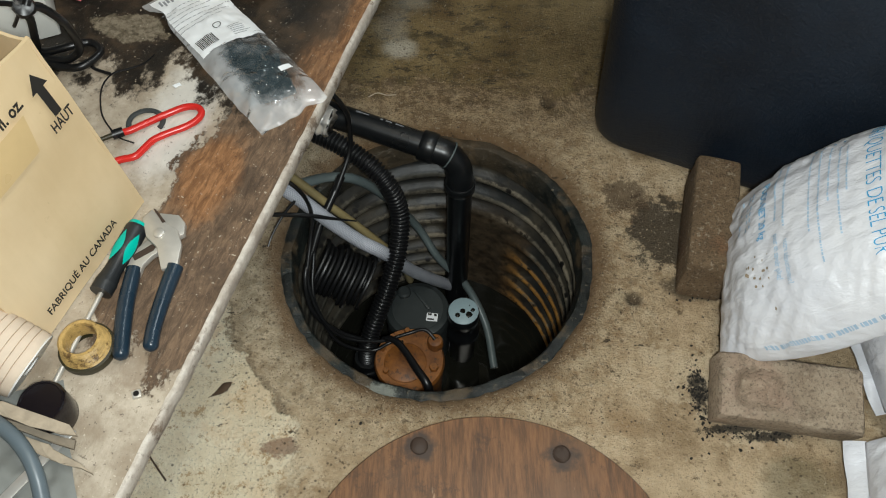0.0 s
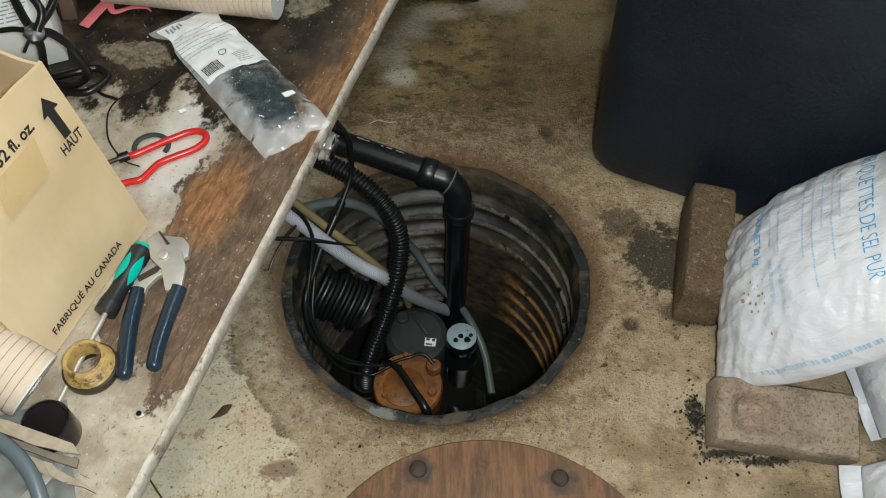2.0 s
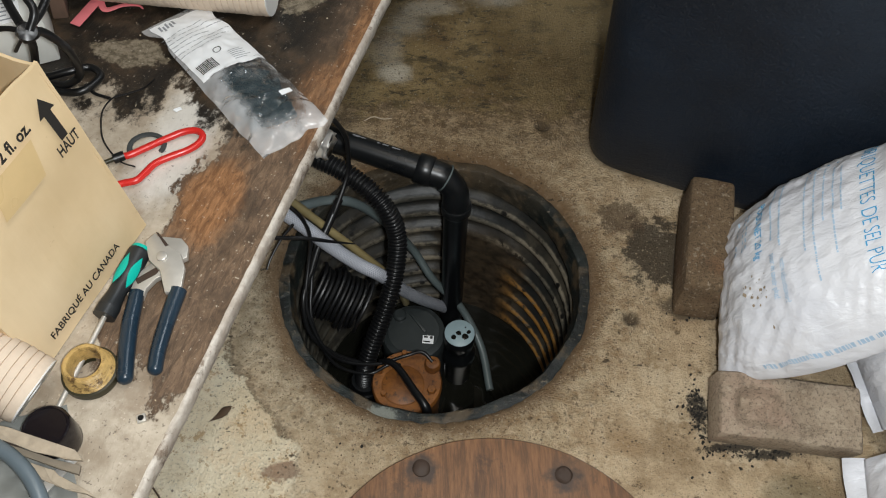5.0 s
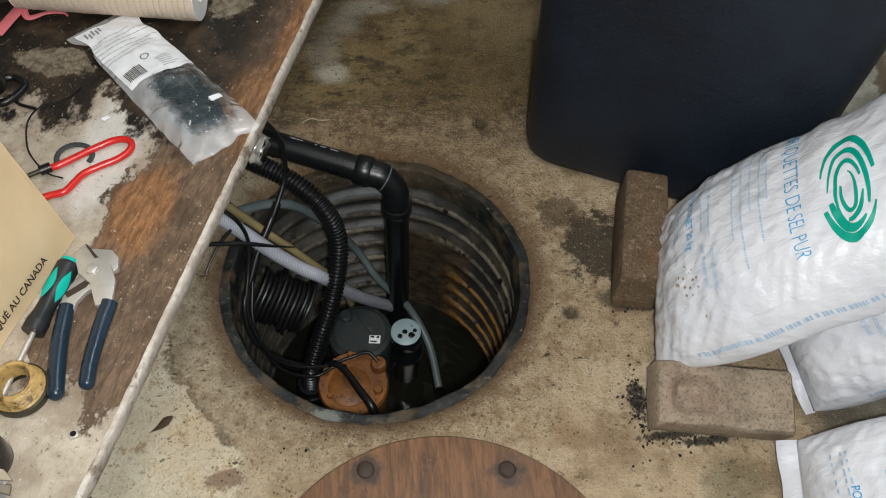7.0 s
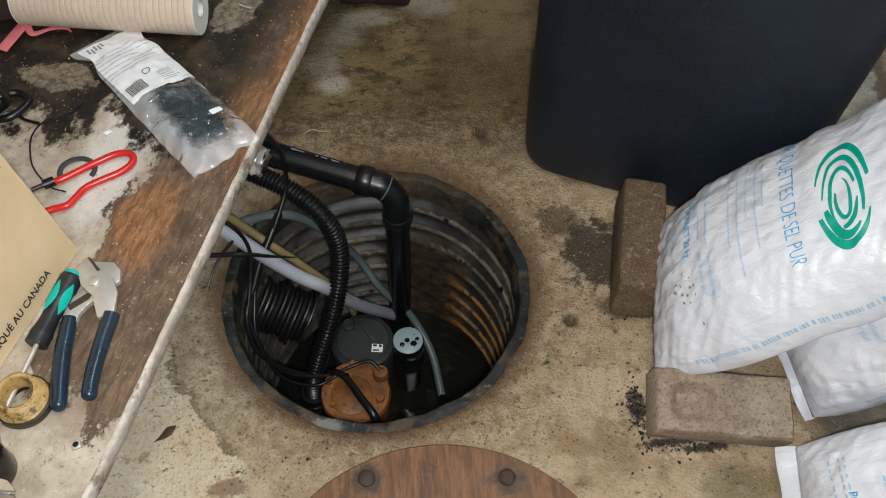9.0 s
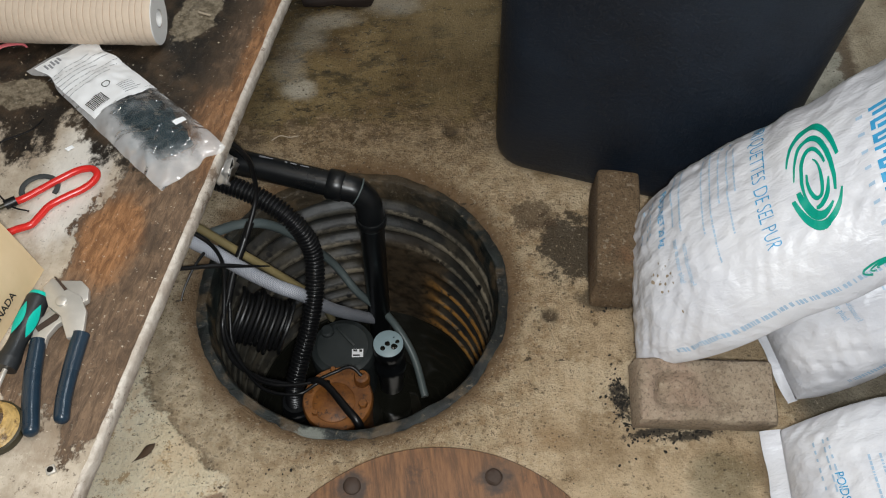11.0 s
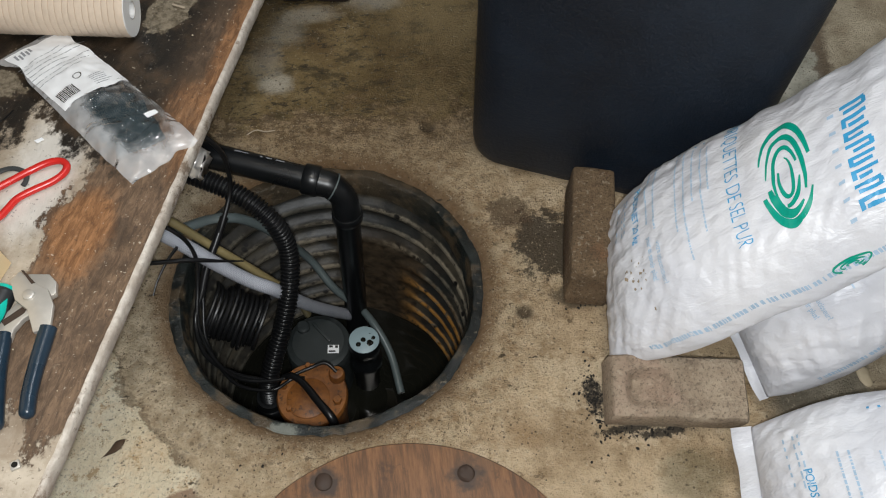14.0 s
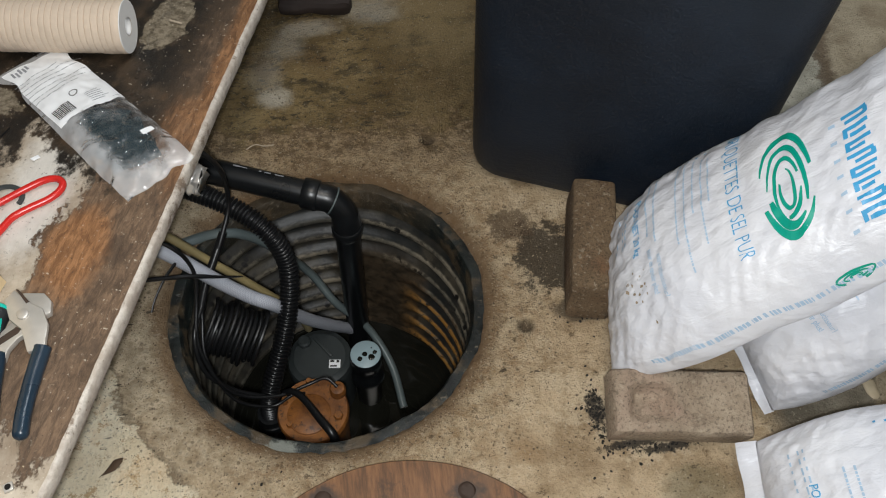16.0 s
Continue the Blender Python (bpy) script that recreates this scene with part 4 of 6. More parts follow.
def build_pumps():
    top = thing("orange_pump", (-0.046, 0.662, -0.56), "rusty orange cast-iron pump with bolted cover and black cord", "pump")
    at = Matrix.Translation((-0.046, 0.662, 0))
    part("body", lathe([(0.050, -0.56), (0.052, -0.30), (0.056, -0.225), (0.0575, -0.212), (0.0575, -0.206), (0.055, -0.201), (0.0, -0.2005)], at, 64), CAST, top)
    part("cover", lathe([(0.034, -0.2015), (0.0345, -0.198), (0.0325, -0.1965), (0.0, -0.1962)], Matrix.Translation((-0.052, 0.655, 0)), 48), CAST, top)
    part("gland", lathe([(0.013, -0.202), (0.013, -0.188), (0.011, -0.184), (0.006, -0.183), (0.006, -0.186), (0, -0.186)], Matrix.Translation((-0.004, 0.688, 0)), 24), CAST, top)
    for x, y in ((-0.006, 0.646), (-0.09, 0.68), (-0.083, 0.64), (-0.05, 0.712), (-0.02, 0.615)):
        r = 0.0078 if x > -0.01 else 0.005
        part("bolt", lathe([(r, -0.201), (r, -0.195), (r * 0.85, -0.193), (0, -0.193)], Matrix.Translation((x, y, 0)), 6), CAST, top)
    part("handle_cord", sweep([(-0.088, 0.69, -0.185), (-0.074, 0.684, -0.172), (-0.057, 0.668, -0.168), (-0.033, 0.63, -0.166), (-0.016, 0.605, -0.168), (-0.012, 0.597, -0.185)], lambda f, l: 0.0052 + 0.002 * f, 40, 12), RUBBER, top, "thick black rubber cord")

    top = thing("grey_pump", (-0.037, 0.805, -0.56), "dark grey plastic pump with round top and small label", "pump")
    at = Matrix.Translation((-0.037, 0.805, 0))
    part("housing", lathe([(0.056, -0.56), (0.058, -0.32), (0.0585, -0.305), (0.056, -0.296), (0.048, -0.292), (0.046, -0.290), (0.0, -0.289)], at, 64), PUMP_GREY, top)
    part("boss", lathe([(0.012, -0.29), (0.012, -0.282), (0.009, -0.279), (0, -0.279)], Matrix.Translation((-0.062, 0.835, 0)), 24), PUMP_GREY, top)
    part("rib", box(0.006, 0.05, 0.004, pose(-0.03, 0.822, -0.290, 0, 0, 35), 0.001), PUMP_GREY, top)
    lab = part("label", box(0.020, 0.016, 0.0008, pose(-0.011, 0.786, -0.2895, 0, 0, -6)), PAPER, top, "small white label")
    bm = bars([(-0.008, 0.003, 0.007, 0.004), (-0.008, -0.006, 0.012, 0.003), (0.003, 0.002, 0.005, 0.005)])
    bm.transform(pose(-0.011, 0.786, -0.2884, 0, 0, -6))
    part("print", bm, INK, lab)

    top = thing("capped_stub", (0.042, 0.775, -0.56), "black pipe stub with a pale blue disc on top", "pipe")
    part("stub", lathe([(0.022, -0.56), (0.024, -0.36), (0.030, -0.352), (0.030, -0.33), (0.0245, -0.322), (0.0245, -0.30), (0.0275, -0.295), (0.0285, -0.27), (0.0265, -0.267)], Matrix.Translation((0.045, 0.786, 0)), 40), ABS, top)
    disc = part("disc", lathe([(0.0265, -0.27), (0.0268, -0.266), (0.025, -0.2648), (0, -0.2642)], Matrix.Translation((0.045, 0.786, 0)), 40), CAP_BLUE, top, "pale blue round cap with water drops")
    for x, y, r in ((0.044, 0.785, 0.0046), (0.055, 0.778, 0.0062), (0.061, 0.787, 0.0040), (0.034, 0.777, 0.0044), (0.056, 0.796, 0.0012)):
        bm = lathe([(r, -0.2644), (r * 0.7, -0.2632), (0, -0.2628)], Matrix.Translation((x, y, 0)), 14)
        part("drop", roughen(bm, 0.0012, 150, x * 50), SLUDGE, disc)

    top = thing("debris_lump", (0.083, 0.66, -0.43), "pale muddy lump in the dark water", "debris")
    bm = bmesh.new()
    bmesh.ops.create_icosphere(bm, subdivisions=3, radius=0.024)
    bm.transform(pose(0.088, 0.668, -0.424) @ Matrix.Diagonal((1.5, 1.2, 0.45, 1)))
    part("lump", roughen(bm, 0.008, 45), RAG, top)


build_discharge_pipe()
build_hoses()
build_cables()
build_pumps()


# ---- on the floor ----
def build_lid():
    top = thing("pit_lid", (0.065, 0.24, 0), "round weathered plywood lid lying on the floor", "lid")
    bm = lathe([(0.0, 0.0005), (0.2375, 0.0005), (0.2395, 0.003), (0.2395, 0.0145), (0.238, 0.0165), (0.0, 0.017)], Matrix.Translation((0.065, 0.240, 0.0)), 128)
    part("disc", roughen(bm, 0.0009, 18), PLY, top)
    for x, y in ((0.158, 0.429), (-0.021, 0.44)):
        part("bolt", roughen(lathe([(0.0115, 0.0165), (0.0112, 0.0185), (0.008, 0.0210), (0, 0.0215)], Matrix.Translation((x, y, 0)), 14), 0.0008, 200), LUMBER, top, "dark corroded bolt head")


def build_bricks():
    top = thing("brick", (0.383, 0.765, 0), "brown clay brick standing on edge before the tank", "brick", "loose bricks")
    bm = subdivide(box(0.064, 0.190, 0.090, pose(0.389, 0.753, 0.0005, 0, 0, -13), 0.006), 3)
    part("body", roughen(bm, 0.003, 30), BRICK_BROWN, top)

    top = thing("brick", (0.437, 0.49, 0), "pale pinkish brick with a hollow in its face, tilted", "brick", "loose bricks")
    m = pose(0.441, 0.462, 0.0, 0, 0, -8.7) @ pose(0, 0, 0, 13) @ pose(0, 0.044, 0.0)
    bm = bmesh.new()
    nx, ny = 48, 26
    sx, sy, h = 0.178, 0.084, 0.056
    rows = []
    for j in range(ny + 1):
        row = []
        for i in range(nx + 1):
            x, y = (i / nx - 0.5) * sx, (j / ny - 0.5) * sy
            dx, dy = max(0, abs(abs(x + 0.008) - 0.032) - 0.016), max(0, abs(y) - 0.012)
            frog = max(0.0, min(1.0, 1 - math.hypot(dx, dy) / 0.017 + 0.22 * noise.noise(Vector((x * 34, y * 34, 11)))))
            frog = frog * frog * (3 - 2 * frog)
            edge = max(abs(x) / (sx / 2), 0), max(abs(y) / (sy / 2), 0)
            fall = 0.006 * max(0, (edge[0] - 0.94) / 0.06) ** 2 + 0.006 * max(0, (edge[1] - 0.88) / 0.12) ** 2
            deep = 0.022 if x < -0.008 else 0.006
            z = h - deep * frog * (0.8 + 0.5 * noise.noise(Vector((x * 45, y * 45, 6)))) - fall + 0.0018 * noise.noise(Vector((x * 40, y * 40, 2))) + 0.001 * noise.noise(Vector((x * 130, y * 130, 2)))
            row.append(bm.verts.new((x, y, z)))
        rows.append(row)
    for a, b in zip(rows, rows[1:]):
        for i in range(nx):
            bm.faces.new((a[i], a[i + 1], b[i + 1], b[i]))
    bm.edges.ensure_lookup_table()
    rim = [e for e in bm.edges if e.is_boundary]
    down = bmesh.ops.extrude_edge_only(bm, edges=rim)
    for v in [g for g in down["geom"] if isinstance(g, bmesh.types.BMVert)]:
        v.co.z = 0.001
    bmesh.ops.holes_fill(bm, edges=[e for e in bm.edges if e.is_boundary])
    bm.transform(m)
    part("body", roughen(bm, 0.0016, 45), BRICK_PINK, top)


BAG_A, BAG_L, BAG_T = 0.150, 0.60, 0.082


def bag_height(x, y, seed):
    """Half thickness of a filled sack over its seam plane, with its creases."""
    s = min(1.0, abs(x) / BAG_A)
    f = max(0.0, 1 - s ** 2.3) ** 0.62
    u = max(0.0, min(1.0, min(y / 0.15, (BAG_L - y) / 0.09)))
    g = max(0.0, 1 - (1 - u) ** 2) ** 0.62
    h = BAG_T * f * g
    crease = noise.noise(Vector((x * 7 + seed, y * 26, seed))) * 0.0060 * (0.35 + 0.9 * s) + noise.noise(Vector((x * 40, y * 14 + seed, 3))) * 0.0022 * (1 - u * 0.6)
    lumps = 0.0022 * noise.noise(Vector((x * 55, y * 55, seed + 8))) + 0.003 * noise.noise(Vector((x * 15, y * 15, seed)))
    fan = 0.0012 * math.sin(x * 210 + 3 * noise.noise(Vector((x * 12, y * 9, seed)))) * (1 - u) * (1 - s * 0.4)
    # short slanting folds that run in from the lower side, and briquettes pressing through near the foot
    slant = y + 0.55 * x + 0.02 * noise.noise(Vector((x * 9, y * 9, seed + 2)))
    fold = (1 - abs(math.sin(slant * 150 + 2.5 * noise.noise(Vector((x * 6, y * 20, seed)))))) ** 2
    edge = max(0.0, min(1.0, (x / BAG_A - 0.30) / 0.5)) + 0.45 * max(0.0, min(1.0, (-x / BAG_A - 0.5) / 0.4))
    folds = 0.0072 * fold * edge * (0.5 + 0.9 * noise.noise(Vector((x * 11, y * 11, seed + 4))))
    beads = 0.0026 * noise.noise(Vector((x * 95, y * 95, seed))) * (1 - min(1.0, y / 0.30))
    return h + (crease + lumps + fan + folds + beads) * min(1.0, h / 0.02)


def bag_warp(x, y, lean=0.16):
    """The sack is slumped: narrower at its ends and leaning over as it rises."""
    w = 0.74 + 0.26 * math.sin(math.pi / 2 * max(0.0, min(1.0, min(y / 0.17, (BAG_L - y) / 0.08))))
    slump = 1.0 - 0.17 * max(0.0, min(1.0, (y - 0.03) / 0.2))
    return x * w * (slump if x > 0 else 1.0) - lean * (y - 0.05) - 0.9 * lean * max(0.0, y - 0.28)


def bag_lean(seed):
    return -0.10 if seed > 2.5 else 0.16


def bag_print(bm, m, seed, mat, parent, name, shear=0.09):
    """Lays flat print on the sack's upper face."""
    for v in bm.verts:
        x = max(-0.143, min(0.1475, v.co.x))
        v.co.y += shear * (x + 0.02)
        v.co = (bag_warp(x, v.co.y, bag_lean(seed)), v.co.y, bag_height(x, v.co.y, seed) + 0.0009)
    bm.transform(m)
    return part(name, bm, mat, parent)


def build_sack(origin, across, along, seed, label, loc, flap=0.032):
    top = thing("salt_sack", loc, label, "sack", "sacks of salt")
    m = frame_matrix(origin, across, along)
    bm = bmesh.new()
    nx, ny = 90, 150
    sheets = []
    for side in (1, -1):
        rows = []
        for j in range(ny + 1):
            y = BAG_L * j / ny
            row = []
            for i in range(nx + 1):
                x = BAG_A * math.sin(math.pi * (i / nx - 0.5))
                z = bag_height(x, y, seed) if side > 0 else -0.45 * bag_height(x, y, seed + 5)
                row.append(bm.verts.new((bag_warp(x, y, bag_lean(seed)), y, z)))
            rows.append(row)
        for a, b in zip(rows, rows[1:]):
            for i in range(nx):
                bm.faces.new((a[i], a[i + 1], b[i + 1], b[i]))
        sheets.append(rows)
    bmesh.ops.remove_doubles(bm, verts=bm.verts[:], dist=0.0006)
    bm.transform(m)
    part("filled_body", bm, BAG, top, split=False)
    # flat welded seams at both ends
    for y0, s in ((0.002, -1), (BAG_L - 0.002, 1))[0 if flap > 0.01 else 1:]:
        bm = bmesh.new()
        rows = []
        for j in range(7):
            row = []
            for i in range(61):
                x = BAG_A * 1.01 * (2 * i / 60 - 1)
                wave = 0.004 * math.sin(x * 60 + seed) * j / 6 + 0.006 * noise.noise(Vector((x * 9, seed, j * 0.2))) * j / 6
                row.append(bm.verts.new((bag_warp(x, y0, bag_lean(seed)), y0 + s * flap * j / 6 + 0.003 * noise.noise(Vector((x * 20, seed, 4))) * j / 6, wave)))
            rows.append(row)
        for a, b in zip(rows, rows[1:]):
            for i in range(60):
                bm.faces.new((a[i], a[i + 1], b[i + 1], b[i]))
        bm.transform(m)
        part("seam", bm, BAG, top, split=False)
    return top, m


def sack_front(top, m, seed, dx=0.0):
    """The printing on a sack's face: local x is the reading direction, y the way up."""
    def words(text, size, x, y, mat, bold=0.0, wide=1.0):
        bm = letters(text, size, bold)
        w = max(v.co.x for v in bm.verts)
        for v in bm.verts:
            v.co.x *= wide
        for v in bm.verts:
            v.co.x += x + dx - w * wide
            v.co.y += y - (0.018 + 0.22 * (y - 0.082) if seed > 2.5 else 0.0)
        bag_print(bm, m, seed, mat, top, "lettering")

    words("BRIQUETTES DE SEL PUR", 0.0262, 0.078, 0.216, BLUE_INK, -0.00035, 0.72)
    words("POIDS NET 20 kg", 0.0142, 0.0, 0.082, BLUE_INK, 0.0001, 0.95)
    words("votre adoucisseur?", 0.0105, 0.078, 0.116, PALE_INK, 0.0001, 0.8)
    words("pour en savoir plus!", 0.0105, 0.068, 0.103, PALE_INK, 0.0002, 0.8)
    rng = random.Random(int(seed * 10))
    rows = []
    for k, y in enumerate((0.048, 0.060, 0.066)):
        rows += [(-0.10 + 0.013 * q, y, 0.004 + 0.006 * rng.random(), 0.0022) for q in range(6)]
    bag_print(bars(rows), m, seed, PALE_INK, top, "small_print")
    for y, x0, x1 in ((0.104, -0.115, -0.022), (0.116, -0.115, -0.005), (0.148, -0.11, 0.015), (0.160, -0.11, 0.058), (0.172, -0.11, -0.02), (0.184, -0.105, 0.035), (0.194, -0.1, -0.03)):
        x, rows = x0 + dx, []
        while x < x1 + dx:
            w = 0.0016 + 0.0055 * rng.random()
            rows.append((x, y, w, 0.0026 if y < 0.12 else 0.0021))
            x += w + 0.0015
        bag_print(bars(rows), m, seed, PALE_INK, top, "small_print")
    for k in range(4):
        bag_print(bars([(-0.119, 0.149 + 0.012 * k, 0.003, 0.003)]), m, seed, BLUE_INK, top, "bullet")
    # green spiral of four open loops
    for rx, ry, w, a0, a1, cx in ((0.072, 0.040, 0.0075, 100, 250, 0.0), (0.072, 0.040, 0.009, -72, 62, 0.0), (0.058, 0.030, 0.006, 60, 262, 0.004), (0.058, 0.030, 0.010, -80, 40, 0.002), (0.042, 0.021, 0.005, 110, 330, 0.004), (0.028, 0.013, 0.005, -120, 170, 0.006), (0.042, 0.021, 0.0065, -20, 80, 0.004)):
        bm = bmesh.new()
        n, prev = 40, None
        for i in range(n + 1):
            a = radians(a0 + (a1 - a0) * i / n)
            t = 1.25 * w * (0.25 + 0.75 * math.sin(math.pi * min(1, 0.12 + 0.88 * i / n)))
            ca, sa = math.cos(a), math.sin(a)
            p = bm.verts.new((0.002 + cx + 1.06 * rx * ca, 0.288 + 0.78 * ry * sa, 0))
            q = bm.verts.new((0.002 + cx + 1.06 * (rx - t) * ca, 0.288 + 0.78 * (ry - t) * sa, 0))
            if prev:
                bm.faces.new((prev[0], p, q, prev[1]))
            prev = (p, q)
        bag_print(bm, m, seed, GREEN_INK, top, "spiral_mark", 0.05)
    # blue brand blocks, not lettered
    for i in range(8):
        x = -0.046 + 0.0190 * i
        strokes = [(x, 0.356 + 0.0035 * k, 0.0050, 0.0035) for k in range(8)]
        strokes += [(x + 0.0042, 0.356 + (0.0 if i % 3 else 0.0245), 0.0088, 0.0050)]
        strokes += [(x + 0.0088, 0.356 + 0.0035 * k, 0.0050, 0.0035) for k in range(1 + i % 2, 8 - i % 3)]
        bag_print(bars(strokes), m, seed, BLUE_INK, top, "brand_block", 0.03)
    for i in range(7):
        bag_print(bars([(-0.042 + 0.024 * i, 0.342, 0.0045, 0.007)]), m, seed, PALE_INK, top, "brand_block", 0.03)
    # printed line along the side and small mark
    y = 0.06
    bm = bmesh.new()
    while y < 0.40:
        l = 0.0012 + 0.0032 * rng.random()
        vs = [bm.verts.new((xx, yy, 0)) for xx, yy in ((0.1385, y), (0.1385, y + l), (0.1425, y + l + 0.0012), (0.1425, y + 0.0012))]
        bm.faces.new(vs)
        y += l + (0.0012 if rng.random() < 0.75 else 0.004)
    bag_print(bm, m, seed, PALE_INK, top, "side_print")
    for rx, ry, w in ((0.010, 0.022, 0.0022), (0.006, 0.014, 0.0018), (0.003, 0.007, 0.0014)):
        bm = bmesh.new()
        prev = None
        for i in range(33):
            a = radians(20 + 300 * i / 32)
            p = bm.verts.new((0.139 + rx * 0.55 * math.cos(a), 0.318 + ry * math.sin(a), 0))
            q = bm.verts.new((0.139 + (rx * 0.55 - w) * math.cos(a), 0.318 + (ry - w) * math.sin(a), 0))
            if prev:
                bm.faces.new((prev[0], p, q, prev[1]))
            prev = (p, q)
        bag_print(bm, m, seed, GREEN_INK, top, "spiral_mark")
    # smears of mud
    for k in range(22 if seed < 1.5 else 0):
        x, y, r = 0.052 + rng.gauss(0, 0.014), 0.085 + rng.gauss(0, 0.014), rng.uniform(0.0008, 0.0034)
        bm = bmesh.new()
        bm.faces.new([bm.verts.new((x + r * rng.uniform(0.5, 1.3) * math.cos(a), y + 0.6 * r * rng.uniform(0.5, 1.3) * math.sin(a), 0)) for a in np.linspace(0, 2 * math.pi, 9, endpoint=False)])
        bag_print(bm, m, seed, MUD, top, "mud_smear")


def build_sacks():
    top, m = build_sack((0.397, 0.668, 0.054), (-0.2, -0.96, -0.17), (0.684, -0.26, 0.682), 1.0, "full white plastic sack of water-softener salt leaning on another", (0.42, 0.66, 0.0), 0.006)
    sack_front(top, m, 1.0)
    top, m = build_sack((0.548, 0.590, 0.062), (0.20, -0.94, -0.27), (0.74, -0.05, 0.67), 2.0, "full white plastic sack of salt beneath another sack", (0.62, 0.62, 0.0), 0.014)
    sack_front(top, m, 2.0)
    top, m = build_sack((0.509, 0.318, 0.038), (-0.14, -0.98, -0.10), (0.74, -0.24, 0.47), 3.0, "full white plastic sack of salt near the pale brick", (0.56, 0.3, 0.0), 0.026)
    sack_front(top, m, 3.0, 0.05)


def build_tank():
    """A tapered square tub with rounded corners."""
    top = thing("brine_tank", (0.497, 1.064, 0), "tall dark navy plastic brine tank with rounded corners", "tank")
    bm = bmesh.new()
    rows = []
    levels = [(0.0, 0.170), (0.004, 0.178), (0.012, 0.184), (0.03, 0.187)] + [(0.03 + 0.07 * k, 0.187 + 0.002 * k) for k in range(1, 12)] + [(0.81, 0.215), (0.83, 0.215), (0.835, 0.205)]
    for z, half in levels:
        ring = []
        r = 0.055
        for q, (sx, sy) in enumerate(((1, 1), (-1, 1), (-1, -1), (1, -1))):
            for k in range(9):
                a = radians(90 * q + 90 * k / 8)
                hx = half + (0.044 if sx > 0 else 0.0)
                ring.append(bm.verts.new((sx * (hx - r) + r * math.cos(a), sy * (half - r) + r * math.sin(a), z)))
        rows.append(ring)
    n = len(rows[0])
    for a, b in zip(rows, rows[1:]):
        for j in range(n):
            bm.faces.new((a[j], a[(j + 1) % n], b[(j + 1) % n], b[j]))
    bm.faces.new(rows[0])
    bm.transform(pose(0.481, 1.047, 0.001, 0, 0, -23.6))
    part("tub", bm, TANK, top, split=False)
    lid = box(0.471, 0.435, 0.035, pose(0.498, 1.036, 0.832, 0, 0, -23.6), 0.012, 3)
    part("lid", lid, TANK, top)


build_lid()
build_bricks()
build_sacks()
build_tank()


# ---- on the shelf ----
def build_carton():
    """An open-topped carton; local x runs along its front, y into it, z up."""
    top = thing("cardboard_box", (-0.44, 0.6, SHELF_Z), "open brown cardboard carton with black printing", "box")
    w, d, h, t = 0.193, 0.26, 0.256, 0.0035
    m = frame_matrix((-0.405, 0.468, SHELF_Z + 0.002), (0.354, 0.935, 0.0), (-0.935, 0.354, 0.0))
    lean = Matrix.Identity(4)
    lean[1][2] = 0.092
    lean[0][2] = -0.046
    m = m @ lean

    def panel(name, sx, sz, place, wob):
        bm = bmesh.new()
        bmesh.ops.create_grid(bm, x_segments=24, y_segments=24, size=0.5)
        for v in bm.verts:
            x, z = (v.co.x + 0.5) * sx, (v.co.y + 0.5) * sz
            v.co = (x, 0.0022 * noise.noise(Vector((x * 14, z * 14, wob))), z + (0.003 * noise.noise(Vector((x * 30, wob, 1))) if v.co.y > 0.49 else 0))
        bmesh.ops.recalc_face_normals(bm, faces=bm.faces)
        bmesh.ops.solidify(bm, geom=bm.faces[:], thickness=t)
        bm.transform(m @ place)
        part(name, bm, CARD, top)

    panel("front_panel", w, h, Matrix.Identity(4), 1.0)
    panel("back_panel", w, h, pose(0, d, 0), 2.0)
    panel("side_panel", d, h - 0.002, pose(0, 0, 0, 0, 0, 90), 3.0)
    panel("side_panel", d, h - 0.002, pose(w, 0, 0, 0, 0, 90), 4.0)
    part("bottom_panel", box(w, d, 0.004, m @ Matrix.Translation((w / 2, d / 2, 0.001))), CARD, top)

    def on_front(bm, name, mat):
        for v in bm.verts:
            x, z = v.co.x, v.co.y
            v.co = (x, 0.0022 * noise.noise(Vector((x * 14, z * 14, 1.0))) - 0.0042, z)
        bm.transform(m)
        part(name, bm, mat, top, smooth=False)

    def words(text, size, x, z, wide=1.0, bold=0.0):
        bm = letters(text, size, bold)
        for v in bm.verts:
            v.co.x = v.co.x * wide + x
            v.co.y += z
        on_front(bm, "lettering", INK)

    tape = bmesh.new()
    bmesh.ops.create_grid(tape, x_segments=12, y_segments=8, size=0.5)
    for v in tape.verts:
        v.co = (0.1035 + v.co.x * 0.060 + 0.01 * v.co.y, 0.189 + v.co.y * 0.040, 0)
    for v in tape.verts:
        x, z = v.co.x, v.co.y
        v.co = (x, 0.0022 * noise.noise(Vector((x * 14, z * 14, 1.0))) - 0.0038, z)
    tape.transform(m)
    part("old_tape", tape, TAPE, top, "yellowed tape patch")
    words("FABRIQUÉ AU CANADA", 0.0142, 0.0224, 0.0217, 0.81, 0.0003)
    words("HAUT", 0.0180, 0.1525, 0.1668, 0.64, 0.0004)
    words("mL/32 fl. oz.", 0.0178, 0.069, 0.2153, 0.86, 0.0005)
    arrow = bmesh.new()
    vs = [arrow.verts.new((0.1686 + 0.85 * x, 0.1805 + z, 0)) for x, z in ((-0.006, 0), (0.006, 0), (0.006, 0.033), (0.0135, 0.033), (0.0, 0.052), (-0.0135, 0.033), (-0.006, 0.033))]
    arrow.faces.new(vs)
    on_front(arrow, "arrow", INK)


